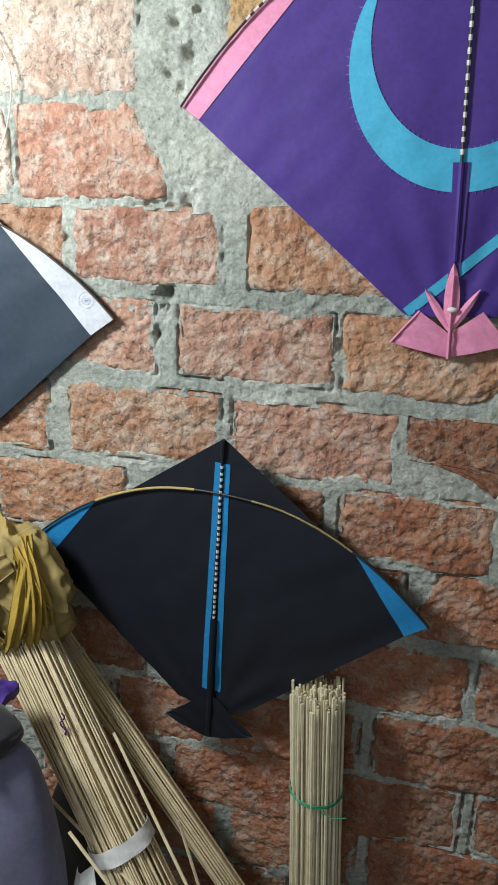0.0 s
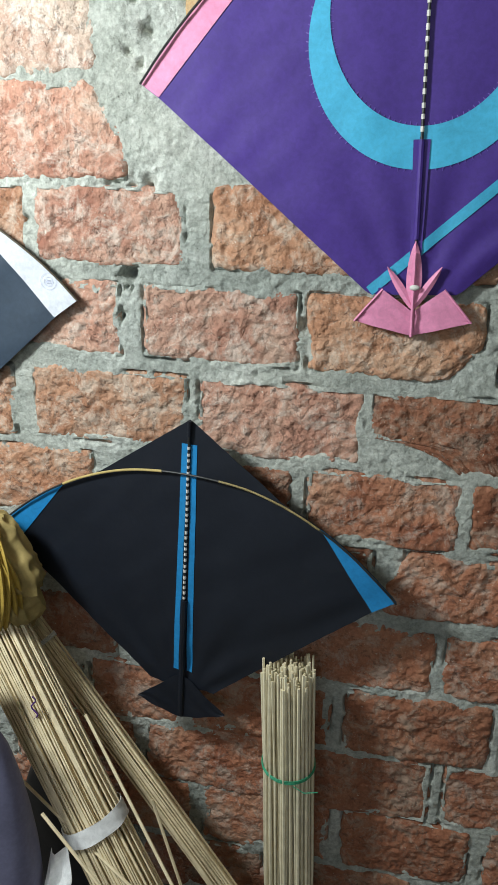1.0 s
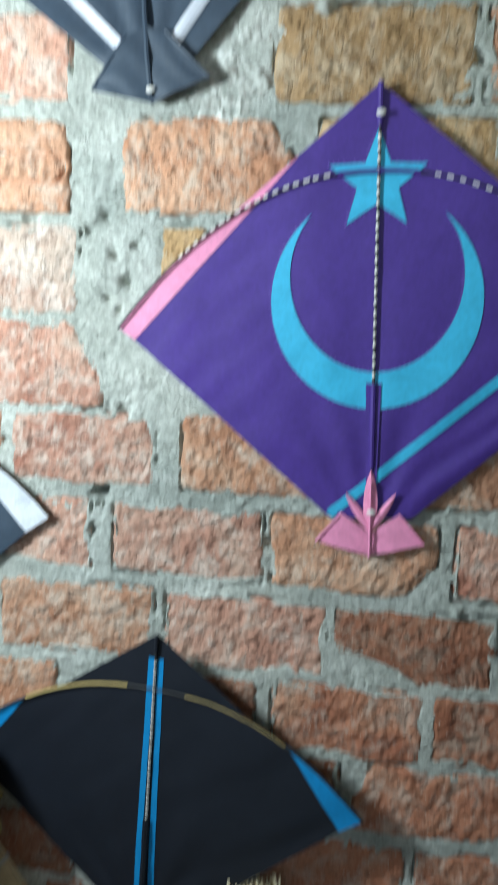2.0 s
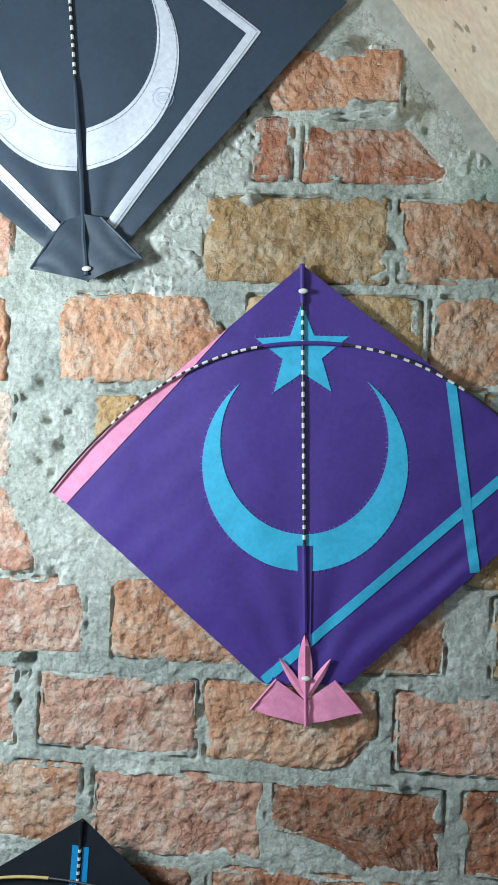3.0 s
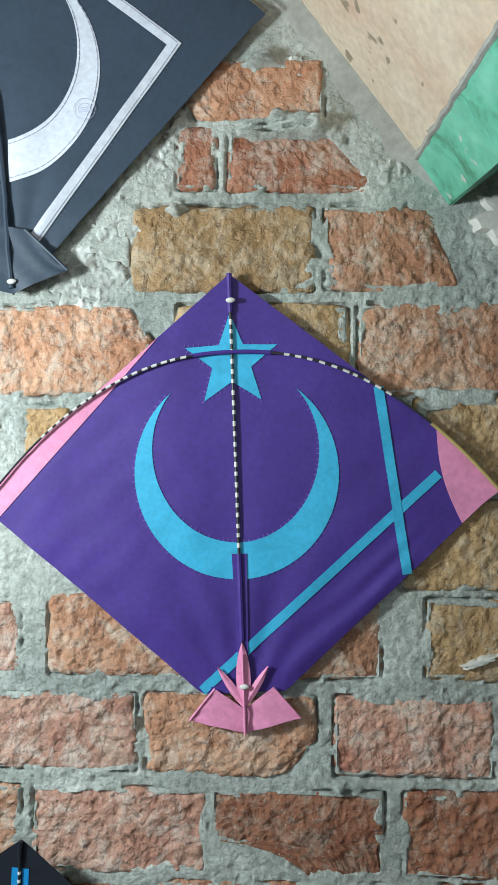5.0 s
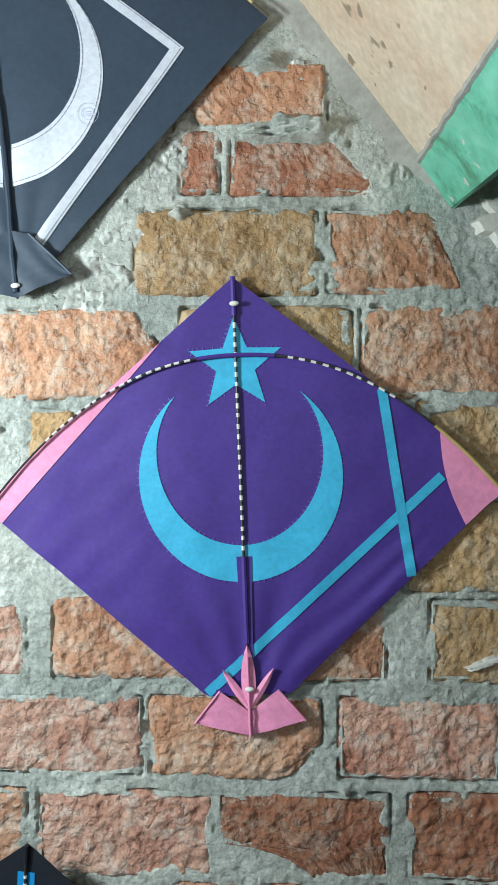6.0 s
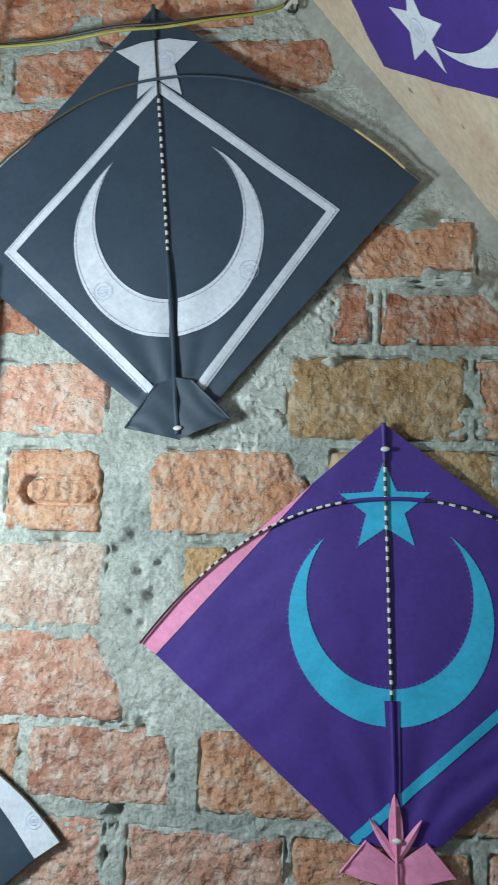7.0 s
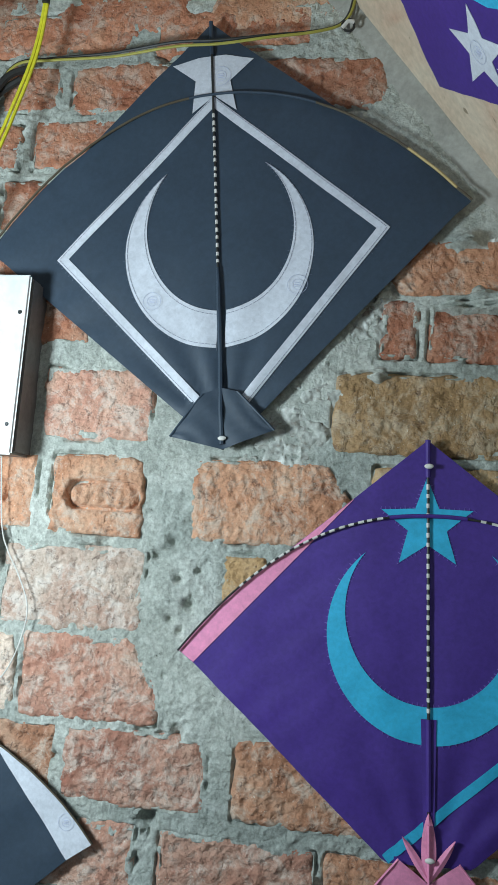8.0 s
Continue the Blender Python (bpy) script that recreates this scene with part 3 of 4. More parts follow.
class KiteForm:
    def __init__(self, top, span, drop, meet, foot, foot_z, seed, power=2.2, tip=0.022, billow=0.006, crease=0.0032, folds=0.0):
        self.crease, self.folds = crease, folds
        self.top, self.span, self.drop, self.meet = top, span, drop, meet
        self.foot, self.foot_z, self.seed, self.power, self.tip, self.billow = foot, foot_z, seed, power, tip, billow

    def bow(self, x):
        return -self.drop * (abs(x) / self.span) ** self.power

    def upper(self, x):
        x = abs(x)
        if x < self.meet:
            return self.top + (self.bow(self.meet) - self.top) * x / self.meet
        return self.bow(x)

    def lower(self, x):
        x = abs(x)
        xt = self.span - self.tip
        zt = self.bow(self.span) - self.tip * 0.75
        if x <= self.foot:
            return self.foot_z
        if x <= xt:
            return self.foot_z + (zt - self.foot_z) * (x - self.foot) / (xt - self.foot)
        return zt + (self.bow(self.span) - zt) * (x - xt) / self.tip

    def depth(self, x, z):
        """The cloth's own hollows and creases."""
        p = Vector((x, self.seed, z))
        d = self.billow * (abs(x) / self.span) * (1 + z)
        d += 0.0022 * noise.noise(p * 7) * min(1, abs(x) / 0.05)
        # creases that fan out of the foot
        a = math.atan2(x, z - self.foot_z + 0.03)
        r = math.hypot(x, z - self.foot_z)
        d += self.crease * math.sin(a * 17 + self.seed) * math.exp(-r / 0.12) * min(1.0, r / 0.06)
        # gathers along the lower edge
        e = z - self.lower(x)
        d += (0.0018 if x < 0 else 0.0042) * noise.noise(Vector((x * 14 - z * 22, self.seed, e * 4))) * math.exp(-max(e, 0) / 0.10)
        # small wrinkles along the sewn rims
        rim = min(e, self.upper(x) - z)
        d += 0.0011 * noise.noise(Vector((x * 70 + 20 * z, self.seed, z * 70))) * math.exp(-max(rim, 0) / 0.018)
        # faint folds from when the cloth lay folded
        d += 0.0010 * noise.noise(Vector(((x + z) * 9, self.seed + 4, (x - z) * 26)))
        # long folds beside the lower edge of one wing
        if self.folds and x > 0.03:
            wave = math.sin(e * 170 + 14 * x + 3 * noise.noise(Vector((x * 6, 4, e * 9))))
            d += self.folds * wave * math.exp(-((e - 0.035) / 0.035) ** 2) * min(1, (x - 0.03) / 0.04) * max(0.0, min(1, (0.235 - x) / 0.06))
        return d


def sail(form, columns=92, rows=44):
    bm = bmesh.new()
    lines = []
    for i in range(columns + 1):
        s = 2 * i / columns - 1
        x = form.span * math.copysign(abs(s) ** 1.0, s)
        a, b = form.lower(x), form.upper(x)
        lines.append([bm.verts.new((x, form.depth(x, a + (b - a) * j / rows), a + (b - a) * j / rows)) for j in range(rows + 1)])
    grid_faces(bm, lines)
    bmesh.ops.remove_doubles(bm, verts=bm.verts, dist=1e-6)
    return clean(bm)


def patch(form, outline, lift=0.0010, steps=8):
    """A piece of cloth sewn on: an outline in the kite's plane that its middle sees all round."""
    cx, cz = sum(p[0] for p in outline) / len(outline), sum(p[1] for p in outline) / len(outline)
    bm = bmesh.new()
    rim = []
    for n, (ax, az) in enumerate(outline):
        bx, bz = outline[(n + 1) % len(outline)]
        rim += [(ax + (bx - ax) * k / 6, az + (bz - az) * k / 6) for k in range(6)]
    rows = []
    for j in range(1, steps + 1):
        t = j / steps
        rows.append([bm.verts.new((cx + (x - cx) * t, form.depth(cx + (x - cx) * t, cz + (z - cz) * t) - lift, cz + (z - cz) * t)) for x, z in rim])
    middle = bm.verts.new((cx, form.depth(cx, cz) - lift, cz))
    for k in range(len(rim)):
        q = (k + 1) % len(rim)
        bm.faces.new((middle, rows[0][k], rows[0][q]))
        for a, b in zip(rows, rows[1:]):
            bm.faces.new((a[k], b[k], b[q], a[q]))
    return clean(bm)


def ribbon(form, left, right, lift=0.0010):
    """A piece of cloth between two lines of as many points."""
    bm = bmesh.new()
    rows = []
    for (ax, az), (bx, bz) in zip(left, right):
        row = []
        for k in range(5):
            x, z = ax + (bx - ax) * k / 4, az + (bz - az) * k / 4
            row.append(bm.verts.new((x, form.depth(x, z) - lift, z)))
        rows.append(row)
    grid_faces(bm, rows)
    return clean(bm)


def seam(form, lines, lift=0.0014):
    """Lines of small stitches along the rim of a sewn-on piece."""
    bm = bmesh.new()
    for pts in lines:
        for n in range(0, len(pts) - 1):
            (ax, az), (bx, bz) = pts[n], pts[n + 1]
            bx, bz = ax + (bx - ax) * 0.8, az + (bz - az) * 0.8
            tube(bm, [(ax, form.depth(ax, az) - lift, az), (bx, form.depth(bx, bz) - lift, bz)], 0.00045, 4)
    return bm


def between(a, b, share):
    return [(p[0] + (q[0] - p[0]) * share, p[1] + (q[1] - p[1]) * share) for p, q in zip(a, b)]


def line(a, b, count=40):
    return [(a[0] + (b[0] - a[0]) * k / (count - 1), a[1] + (b[1] - a[1]) * k / (count - 1)) for k in range(count)]


def strip(form, a, b, width, lift=0.0010):
    d = Vector((b[0] - a[0], b[1] - a[1])).normalized() * (width / 2)
    return ribbon(form, line((a[0] - d.y, a[1] + d.x), (b[0] - d.y, b[1] + d.x)), line((a[0] + d.y, a[1] - d.x), (b[0] + d.y, b[1] - d.x)), lift)


def arc(cx, cz, rx, rz, a0, a1, count=40):
    """Points of an ellipse; angles in degrees from straight down, to the right."""
    out = []
    for k in range(count):
        a = radians(a0 + (a1 - a0) * k / max(1, count - 1))
        out.append((cx + rx * math.sin(a), cz - rz * math.cos(a)))
    return out


def crescent(form, outer, inner, reach, side, gap=0.006):
    """One half of a crescent, from beside the spine (side 1: right) to its point."""
    tip = arc(*outer, side * reach, side * reach, 1)[0]
    o = arc(*outer, side * math.degrees(math.asin(gap / outer[2])), side * reach)
    # the inner line ends at the same point
    ends = math.degrees(math.acos(max(-1, min(1, (inner[1] - tip[1]) / inner[3]))))
    i = arc(*inner, side * math.degrees(math.asin(gap / inner[2])), side * ends)
    blend = [(k / (len(i) - 1)) ** 3 for k in range(len(i))]
    i = [(x + (tip[0] - i[-1][0]) * w, z + (tip[1] - i[-1][1]) * w) for (x, z), w in zip(i, blend)]
    return ribbon(form, o, i), o, i


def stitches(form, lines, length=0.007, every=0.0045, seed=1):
    """Small puckers of cloth along a sewn edge, whose highlight comes from a lighter colour."""
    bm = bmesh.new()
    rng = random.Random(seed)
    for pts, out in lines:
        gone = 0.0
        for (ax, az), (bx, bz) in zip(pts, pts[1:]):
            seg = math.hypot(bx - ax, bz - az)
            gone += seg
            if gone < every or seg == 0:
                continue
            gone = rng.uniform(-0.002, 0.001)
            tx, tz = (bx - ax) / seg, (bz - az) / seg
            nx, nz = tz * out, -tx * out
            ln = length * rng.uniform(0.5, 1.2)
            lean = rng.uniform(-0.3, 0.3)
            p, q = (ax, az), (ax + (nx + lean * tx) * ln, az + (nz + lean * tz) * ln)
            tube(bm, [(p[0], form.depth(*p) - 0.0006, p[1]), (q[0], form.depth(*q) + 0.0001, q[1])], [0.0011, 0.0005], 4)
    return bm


def star(cx, cz, size, turn=0.0, inner=0.42):
    return [(cx + size * (1 if k % 2 == 0 else inner) * math.sin(radians(turn + 36 * k)), cz + size * (1 if k % 2 == 0 else inner) * math.cos(radians(turn + 36 * k))) for k in range(10)]


def wrap_bands(bm, pts, radius, start, step, share, count):
    """Short bands of thread round a rod; pts is a close row of points along it."""
    lengths = [0.0]
    for a, b in zip(pts, pts[1:]):
        lengths.append(lengths[-1] + (Vector(b) - Vector(a)).length)

    def at(d):
        for k in range(len(pts) - 1):
            if lengths[k + 1] >= d:
                w = (d - lengths[k]) / max(1e-9, lengths[k + 1] - lengths[k])
                return Vector(pts[k]).lerp(Vector(pts[k + 1]), w)
        return Vector(pts[-1])

    rng = random.Random(count)
    for k in range(count):
        d = start + k * step + rng.uniform(-0.001, 0.001)
        if d + step * share > lengths[-1]:
            break
        tube(bm, [at(d), at(d + step * share * rng.uniform(0.8, 1.15))], radius, 7)
    return bm


def rod_points(form, xs, front):
    return [(x, form.depth(x, form.bow(x)) - front, form.bow(x)) for x in xs]


def fin_sheet(form, half, tip_z, low_z, shoulder, shoulder_z, notch_z, lift=0.002):
    """The stiff tail at a kite's foot, two halves that meet on the spine."""
    bm = bmesh.new()
    rows = []
    for k in range(-12, 13):
        s = k / 12
        a = abs(s)
        x = s * half
        bot = low_z + (tip_z - low_z) * a
        up = notch_z + (shoulder_z - notch_z) * min(1, a * half / shoulder) if a * half < shoulder else shoulder_z + (tip_z + 0.002 - shoulder_z) * (a * half - shoulder) / (half - shoulder)
        rows.append([bm.verts.new((x, form.depth(0, form.foot_z) - lift - 0.003 * math.sin(a * 3.0) + 0.0008 * math.sin(j * 1.3 + k), bot + (up - bot) * j / 8)) for j in range(9)])
    grid_faces(bm, rows)
    return clean(bm)


def kite(label, form, at, cloth, cloth_label):
    top = tagged(new("kite"), label, "kite", "kites on the wall")
    top.matrix_basis = at
    part("sail", sail(form), cloth, top, cloth_label)
    return top


def spine_rod(top, form, low, material, bands=None, front=0.0035):
    pts = [(0, form.depth(0, z) - front, z) for z in [form.top - 0.002 + (low - form.top) * k / 30 for k in range(31)]]
    rod = part("spine", tube(bmesh.new(), pts, 0.0018, 8), material, top)
    if bands:
        part("thread_binding", wrap_bands(bmesh.new(), pts, 0.00215, *bands), THREAD, rod, "white thread wound in short bands", kind="stuff")
    return rod


def stamp_ring(top, form, x, z, size):
    bm = bmesh.new()
    for r in (size, size * 0.55):
        tube(bm, [(x + r * math.sin(k * math.tau / 20), form.depth(x, z) - 0.0024, z + r * math.cos(k * math.tau / 20)) for k in range(21)], 0.00025, 4)
    for k in (-1, 0, 1):
        tube(bm, [(x - size * 0.3, form.depth(x, z) - 0.0024, z + k * size * 0.18), (x + size * 0.3, form.depth(x, z) - 0.0024, z + k * size * 0.18)], 0.0004, 4)
    part("ink_stamp", bm, STAMP, top, "faint blue ring stamp")


def knot(top, form, z, material=None):
    bm = bmesh.new()
    bmesh.ops.create_uvsphere(bm, u_segments=10, v_segments=7, radius=1)
    for w in bm.verts:
        w.co = Vector((w.co.x * 0.0062 + 0.001, w.co.y * 0.003 + form.depth(0, z) - 0.0095, z + w.co.z * 0.0034))
    part("knot", bm, material or THREAD, top, "white thread knot")


def purple_kite():
    f = KiteForm(0.099, 0.325, 0.185, 0.19, 0.052, -0.425, 3.1, billow=0.002, folds=0.0016)
    k = kite("purple cloth kite with blue crescent and star on bricks", f, pose(-0.1007, -0.012, 1.5144, 0, -2.7, 0) @ Matrix.Scale(1.0104, 4), PURPLE, "taut purple cloth")
    # pink edges
    lead = [(x, f.upper(x) - 0.0005) for x in [-0.095 - 0.2295 * n / 23 for n in range(24)]]
    inner = line((-0.095, f.upper(-0.095) - 0.001), (-0.3045, f.lower(-0.3045) + 0.001), 24)
    part("edge_panel", ribbon(f, lead, inner, 0.0012), PINK, k, "pale pink cloth")
    hem = [(0.2506 - 0.008 * math.sin(math.pi * n / 15) + 0.027 * n / 15, f.upper(0.2506) - 0.001 + (f.lower(0.2777) - f.upper(0.2506) + 0.002) * n / 15) for n in range(16)]
    rim = [(0.2506 + (0.325 - 0.2506) * n / 9, f.upper(0.2506 + (0.325 - 0.2506) * n / 9) - 0.0005) for n in range(10)]
    rim += [(0.325 - (0.325 - 0.2777) * n / 6, f.lower(0.325 - (0.325 - 0.2777) * n / 6) + 0.0005) for n in range(1, 7)]
    part("corner_panel", ribbon(f, hem, rim, 0.0012), PINK, k, "pink cloth with a curved edge")
    part("star", patch(f, star(-0.001, -0.011, 0.061, 0)), CYAN, k, "sky-blue five-pointed star")
    edges = []
    for side in (-1, 1):
        bm, o, i = crescent(f, (0, -0.152, 0.128, 0.132), (0, -0.130, 0.101, 0.108), 142, side, 0.0008)
        part("crescent", bm, CYAN, k, "sky-blue half of the crescent")
        edges += [(o, side), (i, -side)]
    part("pucker_line", stitches(f, edges, 0.0034, 0.0040, 5), PUCKER_LIT, k, kind="stuff")
    ring = star(-0.001, -0.011, 0.062, 0)
    dense = [p for n in range(10) for p in line(ring[n], ring[(n + 1) % 10], 8)]
    part("pucker_line", stitches(f, [(dense, -1)], 0.0034, 0.0042, 6), PUCKER_LIT, k, kind="stuff")
    part("stripe", strip(f, (-0.052, -0.421), (0.251, -0.161), 0.012, 0.0011), CYAN, k, "sky-blue stripe")
    part("stripe", strip(f, (0.181, -0.050), (0.2075, -0.284), 0.012, 0.0016), CYAN, k, "sky-blue stripe")
    rod = spine_rod(k, f, -0.470, RUBBER, (0.055, 0.0128, 0.48, 23))
    sleeve = [(0, f.depth(0, z) - 0.0035, z) for z in [-0.252 - 0.012 * n for n in range(10)]]
    part("sleeve_cloth", ribbon(f, line((-0.0092, -0.252), (-0.0060, -0.392), 20), line((0.0098, -0.252), (0.0064, -0.392), 20), 0.0022), PURPLE, k, "flat purple cloth strip round the spine")
    part("spine_sleeve", tube(bmesh.new(), sleeve, [0.0034] * 10, 8), PURPLE, k, "purple cloth sleeve")
    part("spine_sleeve", tube(bmesh.new(), [(0, f.depth(0, z) - 0.0035, z) for z in (0.05, 0.075, 0.099)], 0.0034, 8), PURPLE, k)
    xs = [-0.325 + 0.65 * n / 80 for n in range(81)]
    pts = rod_points(f, xs, 0.0055)
    bow = part("bow", tube(bmesh.new(), pts, 0.0015, 8), RUBBER, k)
    part("thread_binding", wrap_bands(bmesh.new(), pts[10:34], 0.0018, 0.0, 0.0128, 0.55, 30), THREAD, bow, kind="stuff")
    part("thread_binding", wrap_bands(bmesh.new(), pts[48:66], 0.0018, 0.0, 0.0150, 0.5, 30), THREAD, bow, kind="stuff")
    part("bare_end", tube(bmesh.new(), pts[70:81], 0.0022, 8), BOWWOOD, bow, "bare yellow bamboo end")
    part("bow_sleeve", tube(bmesh.new(), pts[34:47], 0.0027, 8), PURPLE, k, "purple cloth sleeve")
    part("tail_fin", fin_sheet(f, 0.069, -0.457, -0.474, 0.036, -0.418, -0.445), PINK, k, "folded pink cloth tail")
    for a, z, ln, w in ((0, -0.440, 0.078, 0.009), (-33, -0.440, 0.058, 0.005), (33, -0.440, 0.058, 0.005)):
        bm = bmesh.new()
        rows = []
        for n in range(13):
            t = n / 12
            wide = w * math.sin(math.pi * min(1, 0.12 + 0.88 * t)) ** 0.7 if n < 12 else 0.0004
            c = (math.sin(radians(a)) * ln * t, z + math.cos(radians(a)) * ln * t)
            s = (math.cos(radians(a)), -math.sin(radians(a)))
            rows.append([bm.verts.new((c[0] + s[0] * wide * q, f.depth(0, -0.42) - 0.0068 + 0.002 * abs(q), c[1] + s[1] * wide * q)) for q in (-1, -0.5, 0, 0.5, 1)])
        grid_faces(bm, rows)
        part("petal", clean(bm), PINK, k, "pointed pink petal")
    part("fin_rib", tube(bmesh.new(), [(0, f.depth(0, -0.42) - 0.008, z) for z in (-0.375, -0.42, -0.474)], 0.0019, 7), PINK, k)
    for s in (-1, 1):
        part("fin_edge", tube(bmesh.new(), [(s * 0.036, f.depth(0, -0.42) - 0.0045, -0.418), (s * 0.055, f.depth(0, -0.42) - 0.005, -0.440), (s * 0.069, f.depth(0, -0.42) - 0.004, -0.457)], 0.0015, 6), PINK, k)
    knot(k, f, 0.064)
    knot(k, f, -0.415)
    return k


def slate_kite():
    f = KiteForm(0.118, 0.353, 0.205, 0.20, 0.054, -0.478, 7.7, 2.1, billow=0.001, crease=0.0040)
    k = kite("dark slate cloth kite with white crescent and diamond", f, pose(-0.4384, -0.013, 2.1127, 0, -6.3, 0) @ Matrix.Scale(1.007, 4), SLATE, "dark slate cloth with creases")
    for s in (-1, 1):
        outer = line((0, 0.000), (s * 0.243, -0.229), 24) + line((s * 0.243, -0.229), (s * 0.0385, -0.462), 24)[1:]
        inner = line((0, -0.0185), (s * 0.2245, -0.229), 24) + line((s * 0.2245, -0.229), (s * 0.0275, -0.453), 24)[1:]
        part("diamond_stripe", ribbon(f, outer, inner, 0.0014), WHITE, k, "white cloth stripe")
    edges = []
    for side in (-1, 1):
        bm, o, i = crescent(f, (0, -0.236, 0.137, 0.145), (0.004, -0.205, 0.107, 0.122), 148, side)
        part("crescent", bm, WHITE, k, "white half of the crescent")
        edges += [(o, side), (i, -side)]
    part("pucker_line", stitches(f, edges, 0.0034, 0.0045, 8), PUCKER_GREY_LIT, k, kind="stuff")
    part("seam", seam(f, [between(edges[n][0], edges[n + 1][0], w) for n in (0, 2) for w in (0.09, 0.90)]), SEAM, k, "grey stitching", kind="stuff")
    rims = []
    for s in (-1, 1):
        rims += [(line((s * 0.01, -0.009), (s * 0.243, -0.229), 70), -s), (line((s * 0.243, -0.229), (s * 0.0385, -0.462), 80), -s)]
    part("pucker_line", stitches(f, rims, 0.0042, 0.0045, 9), PUCKER_GREY_LIT, k, kind="stuff")
    part("seam", seam(f, [line((s * 0.006, -0.008), (s * 0.2385, -0.2285), 60) for s in (-1, 1)] + [line((s * 0.2385, -0.2295), (s * 0.036, -0.4605), 60) for s in (-1, 1)], 0.0018), SEAM, k, "grey stitching", kind="stuff")
    part("star", patch(f, [(-0.060, 0.056), (-0.02, 0.0635), (0.02, 0.0635), (0.062, 0.052), (0.026, 0.022), (0.034, -0.027), (0.002, 0.000), (-0.032, -0.024), (-0.026, 0.027)], 0.002), WHITE, k, "white star with its top cut")
    spine_rod(k, f, -0.524, RUBBER, (0.145, 0.0118, 0.5, 20))
    xs = [-0.353 + 0.706 * n / 80 for n in range(81)]
    pts = rod_points(f, xs, 0.0055)
    bow = part("bow", tube(bmesh.new(), pts, 0.0017, 8), BROWNROD, k, "thin brown bamboo bow")
    part("bow_sleeve", tube(bmesh.new(), pts[36:58], 0.0019, 8), SLATE, bow)
    part("bare_end", tube(bmesh.new(), pts[71:79], 0.0019, 8), BOWWOOD, bow, "bare yellow bamboo end")
    part("spine_sleeve", tube(bmesh.new(), [(0, f.depth(0, z) - (0.0045 if z > -0.42 else 0.0078), z) for z in [-0.265 - 0.0231 * n for n in range(12)]], [0.0022, 0.0030] + [0.0034] * 10, 8), SLATE, k, "slate cloth sleeve")
    part("spine_sleeve", tube(bmesh.new(), [(0, f.depth(0, z) - 0.0035, z) for z in (0.065, 0.09, 0.118)], 0.0032, 8), SLATE, k)
    part("tail_fin", fin_sheet(f, 0.073, -0.504, -0.526, 0.024, -0.447, -0.440, 0.0050), SLATE, k, "folded slate cloth tail")
    for s in (-1, 1):
        part("fin_edge", tube(bmesh.new(), [(s * 0.024, f.depth(0, -0.47) - 0.0078, -0.447), (s * 0.050, f.depth(0, -0.47) - 0.0080, -0.477), (s * 0.073, f.depth(0, -0.47) - 0.0062, -0.504)], 0.0018, 6), SLATE, k)
    knot(k, f, -0.511)
    for x, z, r in ((0.112, -0.300, 0.014), (-0.098, -0.305, 0.013), (0.012, 0.030, 0.015)):
        stamp_ring(k, f, x, z, r)
    return k


def black_kite():
    f = KiteForm(0.077, 0.296, 0.134, 0.134, 0.050, -0.352, 5.3, 2.3, 0.03, -0.004)
    k = kite("black cloth kite with blue wing tips and blue band", f, pose(-0.352, -0.045, 0.834, 0, 1.8, -4), BLACK, "black cloth")
    for s in (-1, 1):
        xs = [0.186 + (0.296 - 0.186) * n / 15 for n in range(16)]
        outer = [(s * x, f.upper(x) - 0.0003) for x in xs]
        inner = [(s * x, z) for x, z in line((0.186, f.upper(0.186) - 0.001), (0.266, f.lower(0.266) + 0.0005), 16)]
        part("wing_tip", ribbon(f, outer, inner, 0.0012), BLUE, k, "bright blue cloth wing tip")
        top_end, low_end = (s * 0.0065, 0.042), (s * 0.0105, -0.324)
        part("centre_band", strip(f, top_end, low_end, 0.0085), BLUE, k, "blue cloth band beside the spine")
    spine_rod(k, f, -0.405, RUBBER, (0.036, 0.0089, 0.5, 28))
    part("spine_sleeve", tube(bmesh.new(), [(0, f.depth(0, z) - 0.0035, z) for z in [-0.199 - 0.0126 * n for n in range(17)]], [0.0052] * 4 + [0.0045] * 13, 8), BLACK, k, "black cloth sleeve")
    part("spine_sleeve", tube(bmesh.new(), [(0, f.depth(0, z) - 0.0035, z) for z in (0.054, 0.063, 0.076)], 0.003, 8), BLACK, k)
    xs = [-0.296 + 0.592 * n / 80 for n in range(81)]
    pts = rod_points(f, xs, 0.0055)
    bow = part("bow", tube(bmesh.new(), pts, 0.0015, 8), RUBBER, k)
    part("bare_rod", tube(bmesh.new(), pts[15:36], 0.0018, 8), BOWWOOD, bow, "bare yellow bamboo rod")
    part("bare_rod", tube(bmesh.new(), pts[46:66], 0.0015, 8), BOWWOOD, bow, "bare yellow bamboo rod")
    part("tail_fin", fin_sheet(f, 0.070, -0.387, -0.409, 0.013, -0.335, -0.330), BLACK, k, "folded black cloth tail")
    return k


